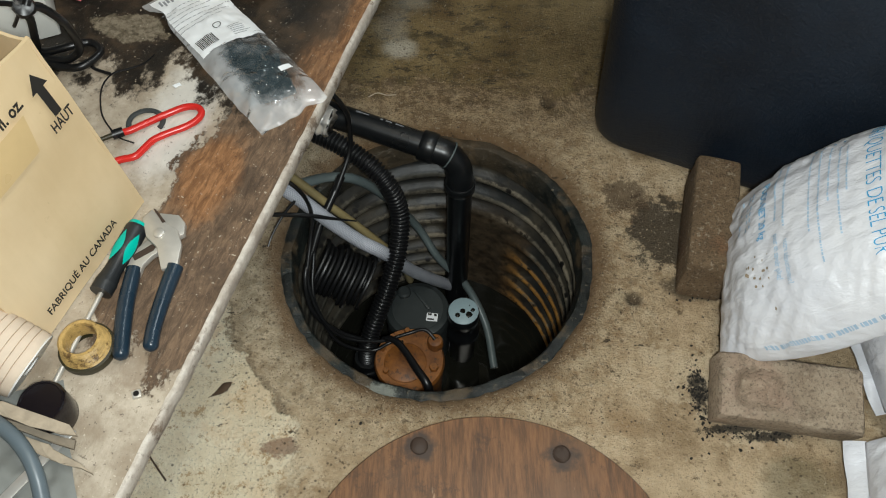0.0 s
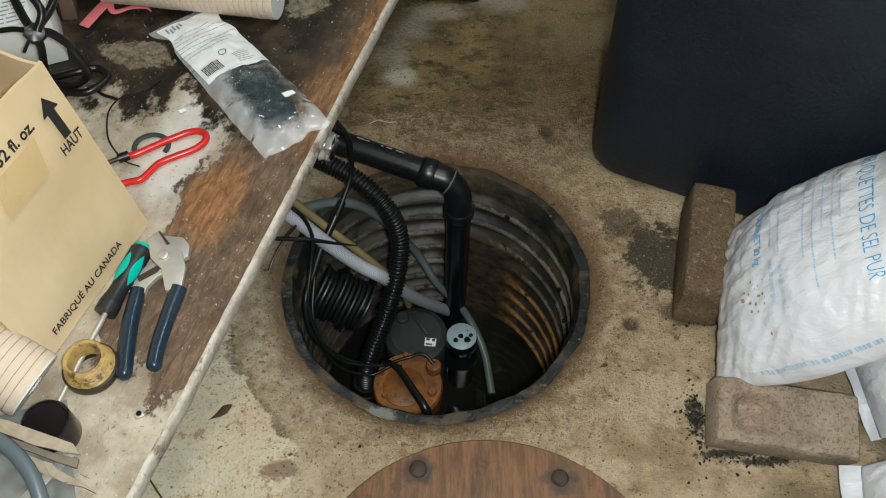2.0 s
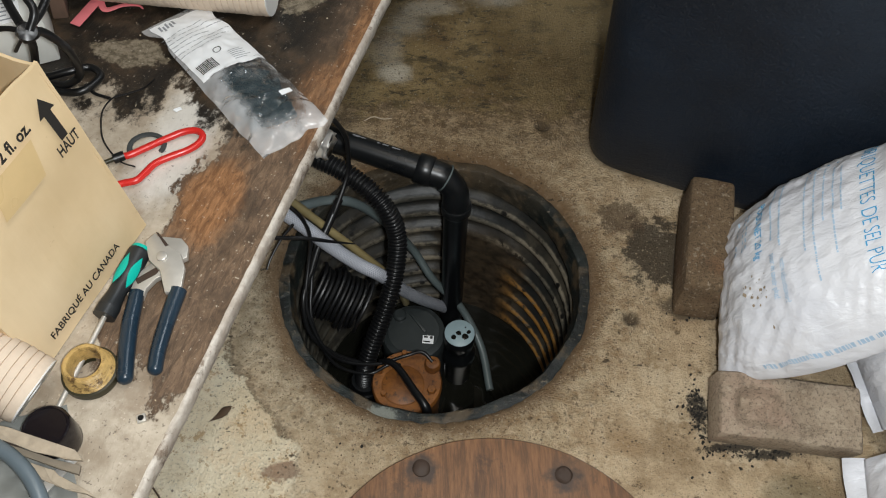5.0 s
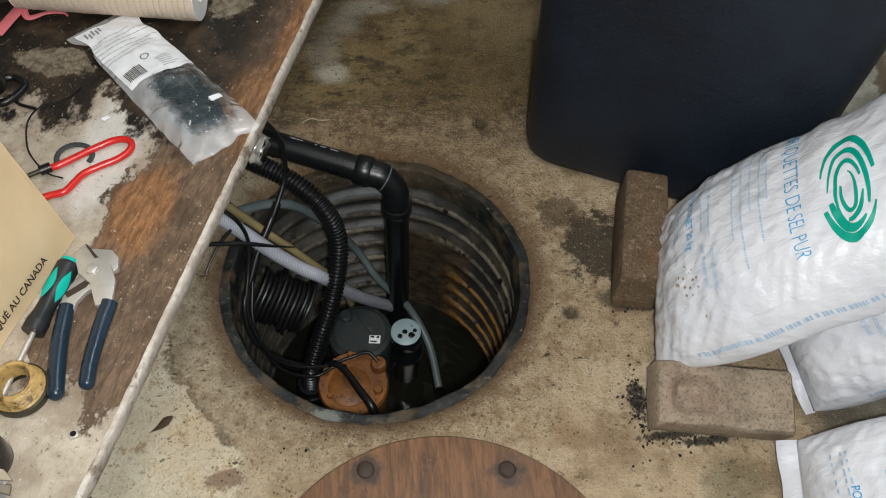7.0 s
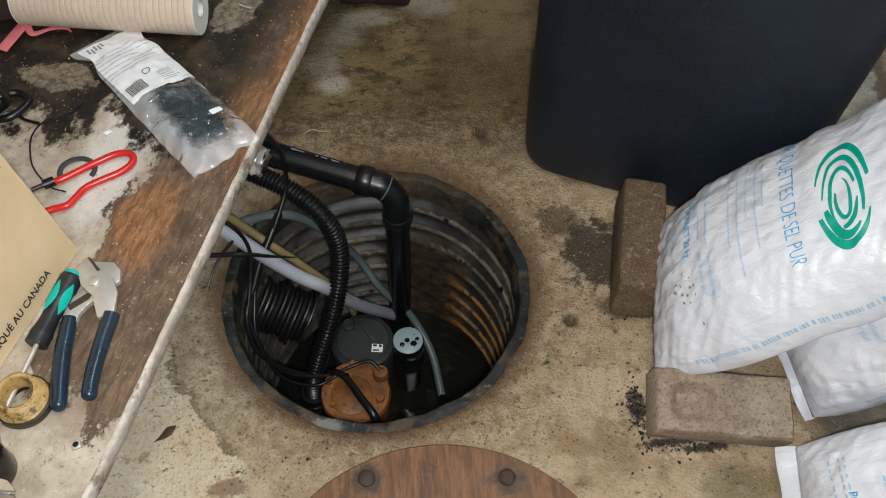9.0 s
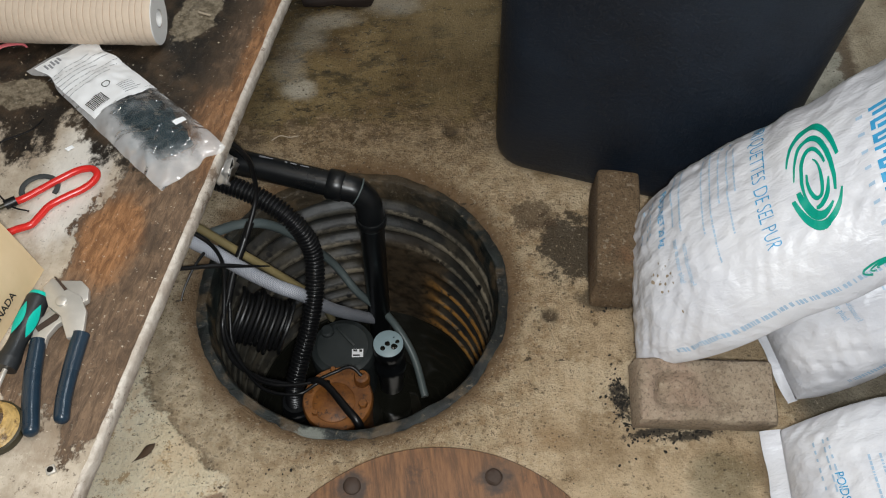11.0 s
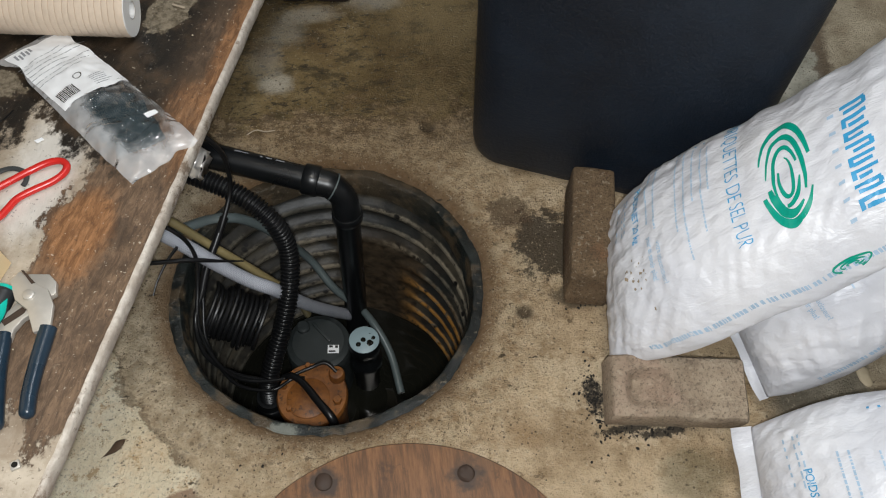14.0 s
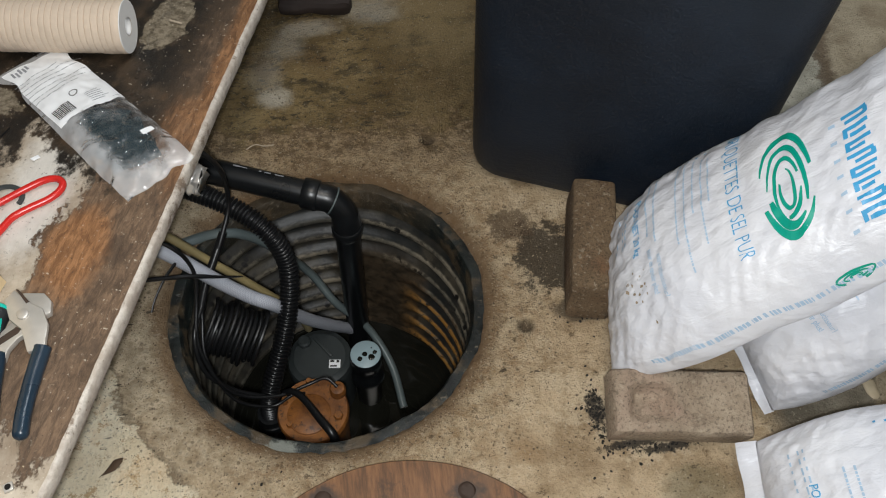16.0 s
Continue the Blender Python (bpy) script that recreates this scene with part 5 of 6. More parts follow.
def build_pliers():
    top = thing("pliers", (-0.31, 0.53, SHELF_Z), "slip-joint pliers with dark blue grips and dull steel jaws", "pliers")
    z = SHELF_Z
    part("lower_jaw", plate([(-0.333, 0.545), (-0.319, 0.543), (-0.317, 0.556), (-0.309, 0.568), (-0.300, 0.574), (-0.292, 0.588), (-0.279, 0.596), (-0.280, 0.611), (-0.289, 0.622), (-0.312, 0.625), (-0.306, 0.613), (-0.297, 0.606), (-0.304, 0.592), (-0.318, 0.588), (-0.333, 0.572)], z + 0.004, z + 0.012, 0.0012), STEEL, top)
    part("upper_jaw", plate([(-0.294, 0.546), (-0.277, 0.549), (-0.277, 0.578), (-0.285, 0.598), (-0.298, 0.606), (-0.318, 0.625), (-0.327, 0.613), (-0.318, 0.588), (-0.304, 0.575)], z + 0.0125, z + 0.019, 0.0014), STEEL, top)
    # dark plates laid on the steel for the shade in the slot and jaw gap
    part("slot_shade", plate([(-0.331, 0.567), (-0.327, 0.561), (-0.309, 0.574), (-0.306, 0.581), (-0.312, 0.582)], z + 0.0112, z + 0.0126, 0.0), LUMBER, top, smooth=False)
    part("jaw_gap_shade", plate([(-0.3165, 0.6255), (-0.3135, 0.6245), (-0.2995, 0.6075), (-0.303, 0.6060)], z + 0.0185, z + 0.0196, 0.0), LUMBER, top, smooth=False)
    part("pivot", lathe([(0.0062, z + 0.019), (0.0062, z + 0.0215), (0.0048, z + 0.0225), (0, z + 0.0225)], Matrix.Translation((-0.304, 0.592, 0)), 24), STEEL, top)
    part("grip", sweep([(-0.3265, 0.552, z + 0.010), (-0.3265, 0.54, z + 0.010), (-0.3265, 0.51, z + 0.010), (-0.3235, 0.475, z + 0.010), (-0.319, 0.443, z + 0.010)], lambda f, l: 0.0080 * math.sqrt(max(0.02, 1 - (max(0.0, f - 0.93) / 0.07) ** 2)) * (1 + 0.12 * math.sin(f * 3)), 60, 18, flat=1.0), NAVY_GRIP, top)
    part("grip", sweep([(-0.281, 0.553, z + 0.013), (-0.2835, 0.54, z + 0.012), (-0.2885, 0.512, z + 0.010), (-0.2915, 0.48, z + 0.010), (-0.291, 0.453, z + 0.010)], lambda f, l: 0.0080 * math.sqrt(max(0.02, 1 - (max(0.0, f - 0.93) / 0.07) ** 2)) * (1.12 - 0.15 * f), 60, 18, flat=1.0), NAVY_GRIP, top)


def build_screwdriver():
    top = thing("screwdriver", (-0.35, 0.55, SHELF_Z), "screwdriver with black and teal handle", "screwdriver")
    z = SHELF_Z + 0.0128
    a, b = Vector((-0.3315, 0.606, z)), Vector((-0.3550, 0.5205, z))
    d = (b - a).normalized()
    body = sweep([tuple(a.lerp(b, k / 6)) for k in range(7)], lambda f, l: 0.0124 * (0.80 if f < 0.02 else 0.93 if f < 0.05 else 1.0 - 0.22 * max(0, math.sin(math.pi * (f - 0.38) / 0.5)) if f < 0.88 else 0.97), 80, 24)
    h = part("handle", body, DARK_GRIP, top)
    part("end_cap", sweep([tuple(a - d * 0.002), tuple(a + d * 0.008)], lambda f, l: 0.0106 + 0.0017 * f, 8, 24, smooth=False), TEAL, h, "teal end")
    for off in (0.25, -0.95):
        bm = bmesh.new()
        side = Vector((0, 0, 1)).cross(d)
        prev = None
        for i in range(25):
            f = i / 24
            c = a + d * (0.014 + 0.040 * f)
            ang = off
            half = 0.42 * math.sin(math.pi * f) + 0.01
            row = []
            for k in range(5):
                q = ang + half * (k / 2 - 1)
                row.append(bm.verts.new(c + (side * -math.sin(q) + Vector((0, 0, 1)) * math.cos(q)) * 0.01305))
            if prev:
                for k in range(4):
                    bm.faces.new((prev[k], prev[k + 1], row[k + 1], row[k]))
            prev = row
        part("inlay", bm, TEAL, h, "teal rubber inlay")
    part("shaft", sweep([tuple(b - d * 0.004 - Vector((0, 0, 0.001))), tuple(b + d * 0.06 - Vector((0, 0, 0.005))), tuple(b + d * 0.115 - Vector((0, 0, 0.0095)))], 0.0028, 20, 12), STEEL, top)


def build_ring():
    top = thing("plastic_ring", (-0.357, 0.462, SHELF_Z), "yellowed threaded plastic ring with grimy base", "pipe fitting")
    at = pose(-0.357, 0.458, SHELF_Z)
    outer = [(0.0165, 0.0005), (0.0278, 0.0005), (0.0290, 0.004), (0.0284, 0.0105), (0.0250, 0.0115)]
    part("base", lathe(outer + [(0.0165, 0.008)], at, 48), AMBER_DARK, top, "black grimy lower edge")
    prof = [(0.0165, 0.008), (0.0248, 0.008)]
    for k in range(4):
        prof += [(0.0262 - 0.0012 * k, 0.012 + 0.004 * k), (0.0240 - 0.0012 * k, 0.014 + 0.004 * k)]
    prof += [(0.0222, 0.028), (0.0205, 0.0295), (0.0172, 0.0295), (0.0160, 0.027), (0.0160, 0.008)]
    part("collar", roughen(lathe(prof, at, 48), 0.0007, 70), AMBER, top)


def build_red_hook():
    top = thing("red_handled_tool", (-0.33, 0.75, SHELF_Z), "bent tool with a red plastic coated wire handle", "hand tool")
    z = SHELF_Z + 0.0065
    part("handle", sweep([(-0.386, 0.748, z), (-0.374, 0.7505, z), (-0.355, 0.7625, z), (-0.333, 0.777, z), (-0.312, 0.7875, z + 0.001), (-0.297, 0.7885, z + 0.001), (-0.289, 0.780, z + 0.001), (-0.292, 0.768, z + 0.001), (-0.304, 0.758, z), (-0.322, 0.7485, z), (-0.340, 0.737, z), (-0.350, 0.722, z), (-0.358, 0.711, z), (-0.374, 0.706, z), (-0.388, 0.70, z)], 0.0044, 130, 14), RED, top)
    part("tang", sweep([(-0.405, 0.738, z - 0.001), (-0.384, 0.7485, z)], 0.003, 6, 10, smooth=False), AMBER_DARK, top)
    part("binding", sweep([(-0.392, 0.744, z), (-0.38, 0.750, z)], 0.0062, 6, 12, smooth=False), RUBBER, top, "black tape binding")
    top = thing("rubber_gasket", (-0.36, 0.775, SHELF_Z), "thin dark rubber ring lying behind the red handle", "gasket")
    pts = [(-0.357 + 0.021 * math.cos(a), 0.768 + 0.019 * math.sin(a), SHELF_Z + 0.003) for a in np.linspace(-0.5, 3.9, 20)]
    part("ring", sweep(pts, 0.0035, 50, 8, flat=0.7), plain("faded_rubber", (0.045, 0.05, 0.05), 0.6, vary=0.5), top)
    top = thing("loose_wire", (-0.42, 0.82, SHELF_Z), "thin black wire curling over the shelf", "wire")
    z = SHELF_Z + 0.0025
    part("strand", sweep([(-0.365, 0.735, z), (-0.385, 0.742, z + 0.004), (-0.408, 0.770, z + 0.006), (-0.419, 0.80, z + 0.004), (-0.424, 0.83, z), (-0.416, 0.85, z), (-0.40, 0.858, z), (-0.38, 0.868, z), (-0.368, 0.885, z)], 0.0011, 80, 6), RUBBER, top)
    part("strand", sweep([(-0.419, 0.85, z), (-0.44, 0.858, z + 0.001), (-0.455, 0.872, z + 0.002)], 0.0022, 30, 8), RUBBER, top)


def build_parts_pouch():
    """A clear pouch: local x across, y along, from the folded top to the sealed foot."""
    top = thing("parts_pouch", (-0.27, 0.88, SHELF_Z), "clear plastic pouch with white printed label and dark parts", "plastic bag")
    m = frame_matrix((-0.268, 0.888, SHELF_Z + 0.0025), (0.77, 0.64, 0), (-0.69, 0.725, 0)) @ Matrix.Diagonal((1, -1, 1, 1))

    def height(x, y):
        u = max(0.0, 1 - (abs(x) / 0.051) ** 2.5) ** 0.7
        v = max(0.0, min(1.0, min(y + 0.148, 0.147 - y) / 0.035)) ** 0.6
        h = 0.006 + (0.017 if y > -0.01 else 0.017 + 0.10 * min(0.0, y + 0.01)) * u * v
        return max(0.003, h) + (0.0028 * noise.noise(Vector((x * 45, y * 32, 3))) + 0.0015 * noise.noise(Vector((x * 110, y * 90, 8))) + 0.0075 * (0.4 - abs(noise.noise(Vector((x * 22 + y * 26, y * 14 - x * 26, 5))))) * (1 if y > 0.004 else 0.22)) * v

    def half(y):
        return 0.0458 + 0.003 * math.sin(y * 14) + (0.006 if y < -0.108 else 0) * min(1, (-0.108 - y) / 0.03 if y < -0.108 else 0) - 0.010 * math.exp(-((y + 0.106) / 0.016) ** 2)

    bm = bmesh.new()
    rows = []
    for j in range(111):
        y = -0.146 + 0.296 * j / 110
        rows.append([bm.verts.new((half(y) * (2 * i / 50 - 1), y + 0.006 * noise.noise(Vector((i * 0.1, j // 100, 2))) * (1 if j > 104 else 0), height(half(y) * (2 * i / 50 - 1), y))) for i in range(51)])
    for a, b in zip(rows, rows[1:]):
        for i in range(50):
            bm.faces.new((a[i], a[i + 1], b[i + 1], b[i]))
    bm.transform(m)
    part("film", bm, FILM, top, "clear wrinkled film", split=False).visible_shadow = False

    def lay(bm, lift, name, mat, parent):
        for v in bm.verts:
            v.co.z = height(v.co.x, v.co.y) + lift
        bm.transform(m)
        return part(name, bm, mat, parent)

    bm = bmesh.new()
    bmesh.ops.create_grid(bm, x_segments=40, y_segments=50, size=0.5)
    for v in bm.verts:
        y = -0.137 + (v.co.y + 0.5) * 0.145
        x = v.co.x * 0.087 * (1.0 - 0.12 * math.exp(-((y + 0.106) / 0.016) ** 2)) + 0.004
        v.co = (x, y + 0.010 * v.co.x, 0)
    card = lay(bm, 0.0006, "label", PAPER, top)
    rng = random.Random(4)
    rows = []
    for k in range(7):
        x, y = -0.040, -0.106 + 0.0085 * k
        while x < (0.040 if k % 3 else 0.02):
            w = 0.004 + 0.010 * rng.random()
            rows.append((x, y, w, 0.0011))
            x += w + 0.002
    for k in range(6):
        rows.append((0.012, -0.021 + 0.004 * k, 0.016 + 0.008 * rng.random(), 0.0010))
    for k in range(5):
        rows.append((-0.03 + 0.005 * k, -0.134 + 0.003 * (k % 2), 0.003, 0.011))
    tagged(lay(bars(rows), 0.0011, "small_print", GREY_INK, card), kind="stuff")
    rows, x = [], -0.034
    while x < -0.008:
        w = 0.0006 + 0.0012 * rng.random()
        rows += [(x, -0.026 + 0.003 * k, w, 0.003) for k in range(7)]
        x += w + 0.0009
    bm = bars(rows)
    bmesh.ops.remove_doubles(bm, verts=bm.verts[:], dist=0.00005)
    lay(bm, 0.0013, "bar_code", INK, card)
    bm = bmesh.new()
    prev = None
    for i in range(25):
        a = 2 * math.pi * i / 24
        p, q = (bm.verts.new((0.004 + r * math.cos(a), -0.033 + r * math.sin(a), 0)) for r in (0.0058, 0.0046))
        if prev:
            bm.faces.new((prev[0], p, q, prev[1]))
        prev = (p, q)
    lay(bm, 0.0011, "round_mark", INK, card)
    lay(bars([(0.022, 0.083, 0.016, 0.008)]), 0.0006, "white_sticker", PAPER, top)
    # dark moulded parts inside
    for k in range(20):
        x, y = rng.uniform(-0.013, 0.020), 0.018 + 0.0041 * k
        bm = box(0.014 + 0.02 * rng.random(), 0.03 + 0.03 * rng.random(), 0.008, m @ pose(x, y, 0.001 + 0.0035 * (k % 3), rng.uniform(-6, 6), rng.uniform(-6, 6), rng.uniform(-40, 40)), 0.002)
        part("moulded_part", bm, CLIP, top)
    for k in range(7):
        x, y = rng.uniform(-0.016, 0.022), rng.uniform(0.03, 0.10)
        part("stud", lathe([(0.004, 0), (0.004, 0.006), (0.003, 0.008), (0, 0.008)], m @ pose(x, y, 0.001), 12), CLIP, top)
    part("brass_fitting", box(0.014, 0.009, 0.006, m @ pose(-0.030, 0.072, 0.0005, 0, 0, 25), 0.001), AMBER, top, "small brass fitting")


def build_cartridge(at, direction, seed, label):
    """A string-wound filter cartridge lying on the shelf."""
    top = thing("filter_cartridge", (at[0], at[1], SHELF_Z), label, "water filter", "wound filter cartridges")
    d = Vector(direction).normalized()
    m = Matrix.Translation(at) @ d.to_track_quat("Z", "Y").to_matrix().to_4x4()
    r, prof = 0.0355, [(0.013, 0.0)]
    prof.append((r - 0.001, 0.0))
    zz = 0.002
    k = 0
    while zz < 0.248:
        g = 0.0085 + 0.0008 * math.sin(k * 2.1 + seed)
        prof += [(r, zz), (r + 0.0005, zz + g * 0.5), (r, zz + g - 0.0010), (r - 0.0014, zz + g - 0.0004)]
        zz += g
        k += 1
    prof += [(r - 0.001, 0.25), (0.013, 0.25)]
    part("wound_body", roughen(lathe(prof, m, 56), 0.0006, 60), WOUND, top)
    for z0 in (-0.001, 0.2495):
        part("end_cap", lathe([(0.0125, z0), (r - 0.0006, z0), (r - 0.0002, z0 + 0.0008), (r - 0.0012, z0 + 0.002), (0.0125, z0 + 0.002), (0.0110, z0 + 0.001), (0.0110, z0 - 0.0)], m, 56), WHITE, top, "white end cap with centre hole")
    part("core", lathe([(0.0115, 0.0005), (0.0115, 0.2515), (0.0098, 0.2515), (0.0098, 0.0005)], m, 32), WHITE, top)


def build_left_clutter():
    top = thing("black_jar", (-0.392, 0.402, SHELF_Z), "glossy black plastic jar lid with wet top", "jar")
    part("shell", lathe([(0.0, 0.0), (0.0222, 0.0), (0.023, 0.002), (0.023, 0.036), (0.0216, 0.0385), (0.0200, 0.0388), (0.0192, 0.0375), (0.0, 0.0372)], pose(-0.374, 0.386, SHELF_Z + 0.0005), 56), plain("gloss_black_plastic", (0.008, 0.006, 0.008), 0.15, vary=0.4), top)
    top = thing("broken_board", (-0.40, 0.37, SHELF_Z), "splintered piece of thin pale board on the shelf", "wood scrap")
    bm = plate([(-0.460, 0.396), (-0.424, 0.387), (-0.405, 0.384), (-0.386, 0.379), (-0.361, 0.370), (-0.338, 0.360), (-0.334, 0.355), (-0.331, 0.350), (-0.344, 0.352), (-0.355, 0.355), (-0.374, 0.360), (-0.391, 0.367), (-0.409, 0.372), (-0.456, 0.384)], SHELF_Z + 0.0425, SHELF_Z + 0.0455)
    part("upper_ply", roughen(bm, 0.003, 60), SPLINTER, top, smooth=False)
    bm = plate([(-0.462, 0.387), (-0.415, 0.376), (-0.397, 0.370), (-0.360, 0.358), (-0.336, 0.353), (-0.335, 0.343), (-0.353, 0.347), (-0.388, 0.359), (-0.418, 0.370), (-0.459, 0.378)], SHELF_Z + 0.026, SHELF_Z + 0.030)
    part("side_ply", roughen(bm, 0.003, 70, 2), plain("grey_ply_core", (0.24, 0.20, 0.15), 0.85, vary=0.6, scale=70, bump=0.8), top, smooth=False)
    bm = plate([(-0.449, 0.375), (-0.419, 0.369), (-0.390, 0.359), (-0.369, 0.352), (-0.358, 0.346), (-0.343, 0.338), (-0.329, 0.330), (-0.316, 0.322), (-0.328, 0.326), (-0.345, 0.332), (-0.358, 0.336), (-0.368, 0.341), (-0.394, 0.352), (-0.424, 0.363), (-0.447, 0.367)], SHELF_Z + 0.018, SHELF_Z + 0.021)
    part("lower_ply", roughen(bm, 0.003, 70, 3), SPLINTER, top, smooth=False)
    bm = plate([(-0.369, 0.350), (-0.361, 0.348), (-0.340, 0.329), (-0.345, 0.329), (-0.361, 0.338)], SHELF_Z + 0.027, SHELF_Z + 0.029)
    part("torn_strip", roughen(bm, 0.002, 60, 5), SPLINTER, top, smooth=False)
    part("packing_block", box(0.07, 0.05, 0.018, pose(-0.44, 0.375, SHELF_Z, 0, 0, -20), 0.002), LUMBER, top)
    top = thing("grey_hose", (-0.39, 0.34, SHELF_Z), "short grey rubber hose on a rag", "hose")
    part("tube_wall", sweep([(-0.456, 0.384, 0.292), (-0.429, 0.374, 0.296), (-0.407, 0.363, 0.298), (-0.387, 0.349, 0.296), (-0.372, 0.333, 0.292), (-0.362, 0.316, 0.286), (-0.356, 0.297, 0.276)], 0.0072, 60, 14), plain("blue_grey_vinyl", (0.115, 0.145, 0.165), 0.4, vary=0.35, scale=40), top)
    top = thing("crumpled_rag", (-0.42, 0.31, SHELF_Z), "crumpled pale grey rag", "rag")
    bm = bmesh.new()
    bmesh.ops.create_grid(bm, x_segments=60, y_segments=60, size=0.085)
    for v in bm.verts:
        f = max(0.0, 1 - (v.co.length / 0.11) ** 2)
        v.co.z = 0.004 + 0.016 * f + f * (0.014 * noise.noise(v.co * 28) + 0.006 * noise.noise(v.co * 70))
        v.co.z = max(0.001, v.co.z)
    bm.transform(pose(-0.425, 0.315, SHELF_Z + 0.001, 0, 0, 20))
    part("cloth", bm, RAG, top, split=False)
    top = thing("metal_strip", (-0.37, 0.33, SHELF_Z), "thin pale metal strip leaning on a rag", "metal strip")
    part("strip", box(0.010, 0.10, 0.002, pose(-0.372, 0.325, SHELF_Z + 0.022, -12, 0, -28), 0.0005), FOIL, top)
    top = thing("square_nut", (-0.298, 0.409, SHELF_Z), "small square metal nut", "nut")
    part("nut_body", box(0.009, 0.009, 0.004, pose(-0.298, 0.409, SHELF_Z + 0.0005, 0, 0, 20), 0.001), STEEL, top)
    # black disc on the solid nut, standing for its shaded hole
    part("bore_shade", lathe([(0.003, 0.0), (0.003, 0.0006), (0, 0.0006)], pose(-0.298, 0.409, SHELF_Z + 0.0044), 14), RUBBER, top)


def build_far_shelf():
    top = thing("labelled_carton", (-0.58, 0.98, SHELF_Z), "small white carton with a printed paper label", "box")
    m = pose(-0.596, 0.955, SHELF_Z + 0.001, 0, 0, 22)
    part("shell", box(0.155, 0.13, 0.07, m, 0.002), plain("grey_white_card", (0.66, 0.66, 0.62), 0.7, vary=0.15), top)
    lab = part("label", box(0.125, 0.118, 0.0006, m @ pose(-0.008, 0, 0.0702)), PAPER, top, "white printed label")
    rng = random.Random(9)
    rows = []
    for k in range(13):
        x = -0.062
        while x < 0.04:
            w = 0.006 + 0.014 * rng.random()
            rows.append((x, -0.053 + 0.0082 * k, w, 0.0026 if k != 6 else 0.005))
            x += w + 0.003
    bm = bars(rows)
    bm.transform(m @ pose(0, 0, 0.0712))
    part("small_print", bm, GREY_INK, lab)

    top = thing("thick_black_cable", (-0.46, 0.86, SHELF_Z), "thick black cable looped over the shelf behind the carton", "cable")
    z = SHELF_Z + 0.0075
    part("cord", sweep([(-0.493, 0.861, 0.430), (-0.469, 0.822, 0.420), (-0.452, 0.802, 0.410), (-0.441, 0.812, 0.400), (-0.431, 0.823, 0.370), (-0.439, 0.847, 0.320), (-0.451, 0.862, 0.285), (-0.473, 0.864, 0.268), (-0.498, 0.869, 0.265), (-0.515, 0.882, 0.264), (-0.499, 0.879, 0.268), (-0.474, 0.886, 0.270), (-0.452, 0.897, 0.266), (-0.436, 0.885, 0.264), (-0.443, 0.866, 0.264), (-0.459, 0.854, 0.264), (-0.482, 0.857, 0.262), (-0.509, 0.871, 0.262)], 0.0050, 260, 14), RUBBER, top)
    part("cord", sweep([(-0.433, 0.863, 0.430), (-0.435, 0.822, 0.425), (-0.450, 0.799, 0.412), (-0.467, 0.824, 0.370), (-0.491, 0.853, 0.320), (-0.515, 0.881, 0.268)], 0.0048, 90, 12), RUBBER, top)
    part("cord", sweep([(-0.538, 0.819, 0.400), (-0.498, 0.804, 0.410), (-0.472, 0.801, 0.415), (-0.449, 0.797, 0.414)], 0.0032, 40, 10), RUBBER, top)
    part("cord", sweep([(-0.454, 0.827, 0.450), (-0.437, 0.808, 0.435), (-0.443, 0.792, 0.420)], 0.0046, 40, 12), RUBBER, top)
    part("cable_tie", sweep([(-0.455, 0.807, 0.405), (-0.476, 0.822, 0.380), (-0.498, 0.836, 0.350)], 0.0022, 24, 8), RUBBER, top)
    part("knot", roughen(lathe([(0, -0.014), (0.010, -0.012), (0.0125, 0), (0.010, 0.012), (0, 0.014)], pose(-0.451, 0.800, 0.411, 40, 30, 0), 20), 0.003, 110), RUBBER, top)

    top = thing("pink_ribbon", (-0.47, 1.02, SHELF_Z), "crumpled pink plastic marking ribbon", "ribbon")
    part("strip", sweep([(-0.496, 0.990, SHELF_Z + 0.003), (-0.484, 1.014, SHELF_Z + 0.006), (-0.470, 1.040, SHELF_Z + 0.010), (-0.462, 1.062, SHELF_Z + 0.012)], 0.0085, 30, 8, flat=0.09), PINK, top)
    part("tail", sweep([(-0.470, 1.045, SHELF_Z + 0.010), (-0.466, 1.028, SHELF_Z + 0.006), (-0.458, 1.020, SHELF_Z + 0.004), (-0.436, 1.027, SHELF_Z + 0.006), (-0.416, 1.029, SHELF_Z + 0.004), (-0.408, 1.023, SHELF_Z + 0.003)], lambda f, l: 0.0055 * (1.05 - 0.8 * f), 40, 8, flat=0.25), PINK, top)

    top = thing("timber_offcut", (-0.51, 1.06, SHELF_Z), "dark stained timber offcut standing behind the ribbon", "timber")
    part("batten", roughen(subdivide(box(0.020, 0.028, 0.16, pose(-0.522, 1.02, SHELF_Z, 0, 6, 12), 0.002), 2), 0.002, 40), plain("weathered_batten", (0.16, 0.10, 0.07), 0.8, vary=0.5), top)
    part("block", box(0.09, 0.05, 0.10, pose(-0.52, 1.075, SHELF_Z, 0, 0, 15), 0.004), LUMBER, top)

    top = thing("paper_packet", (-0.30, 1.10, SHELF_Z), "white paper packet with a red corner", "packet")
    m = pose(-0.300, 1.115, SHELF_Z + 0.001, 0, 0, 8)
    part("sheet", roughen(subdivide(box(0.09, 0.06, 0.008, m, 0.001), 2), 0.0015, 30), PAPER, top)
    part("red_corner", plate([(0.0, -0.031), (0.014, -0.031), (0.010, 0.012)], 0.0095, 0.0102, 0, m), RED, top, smooth=False)

    top = thing("wood_splinter", (-0.165, 1.07, SHELF_Z), "tiny pale wood splinter", "debris")
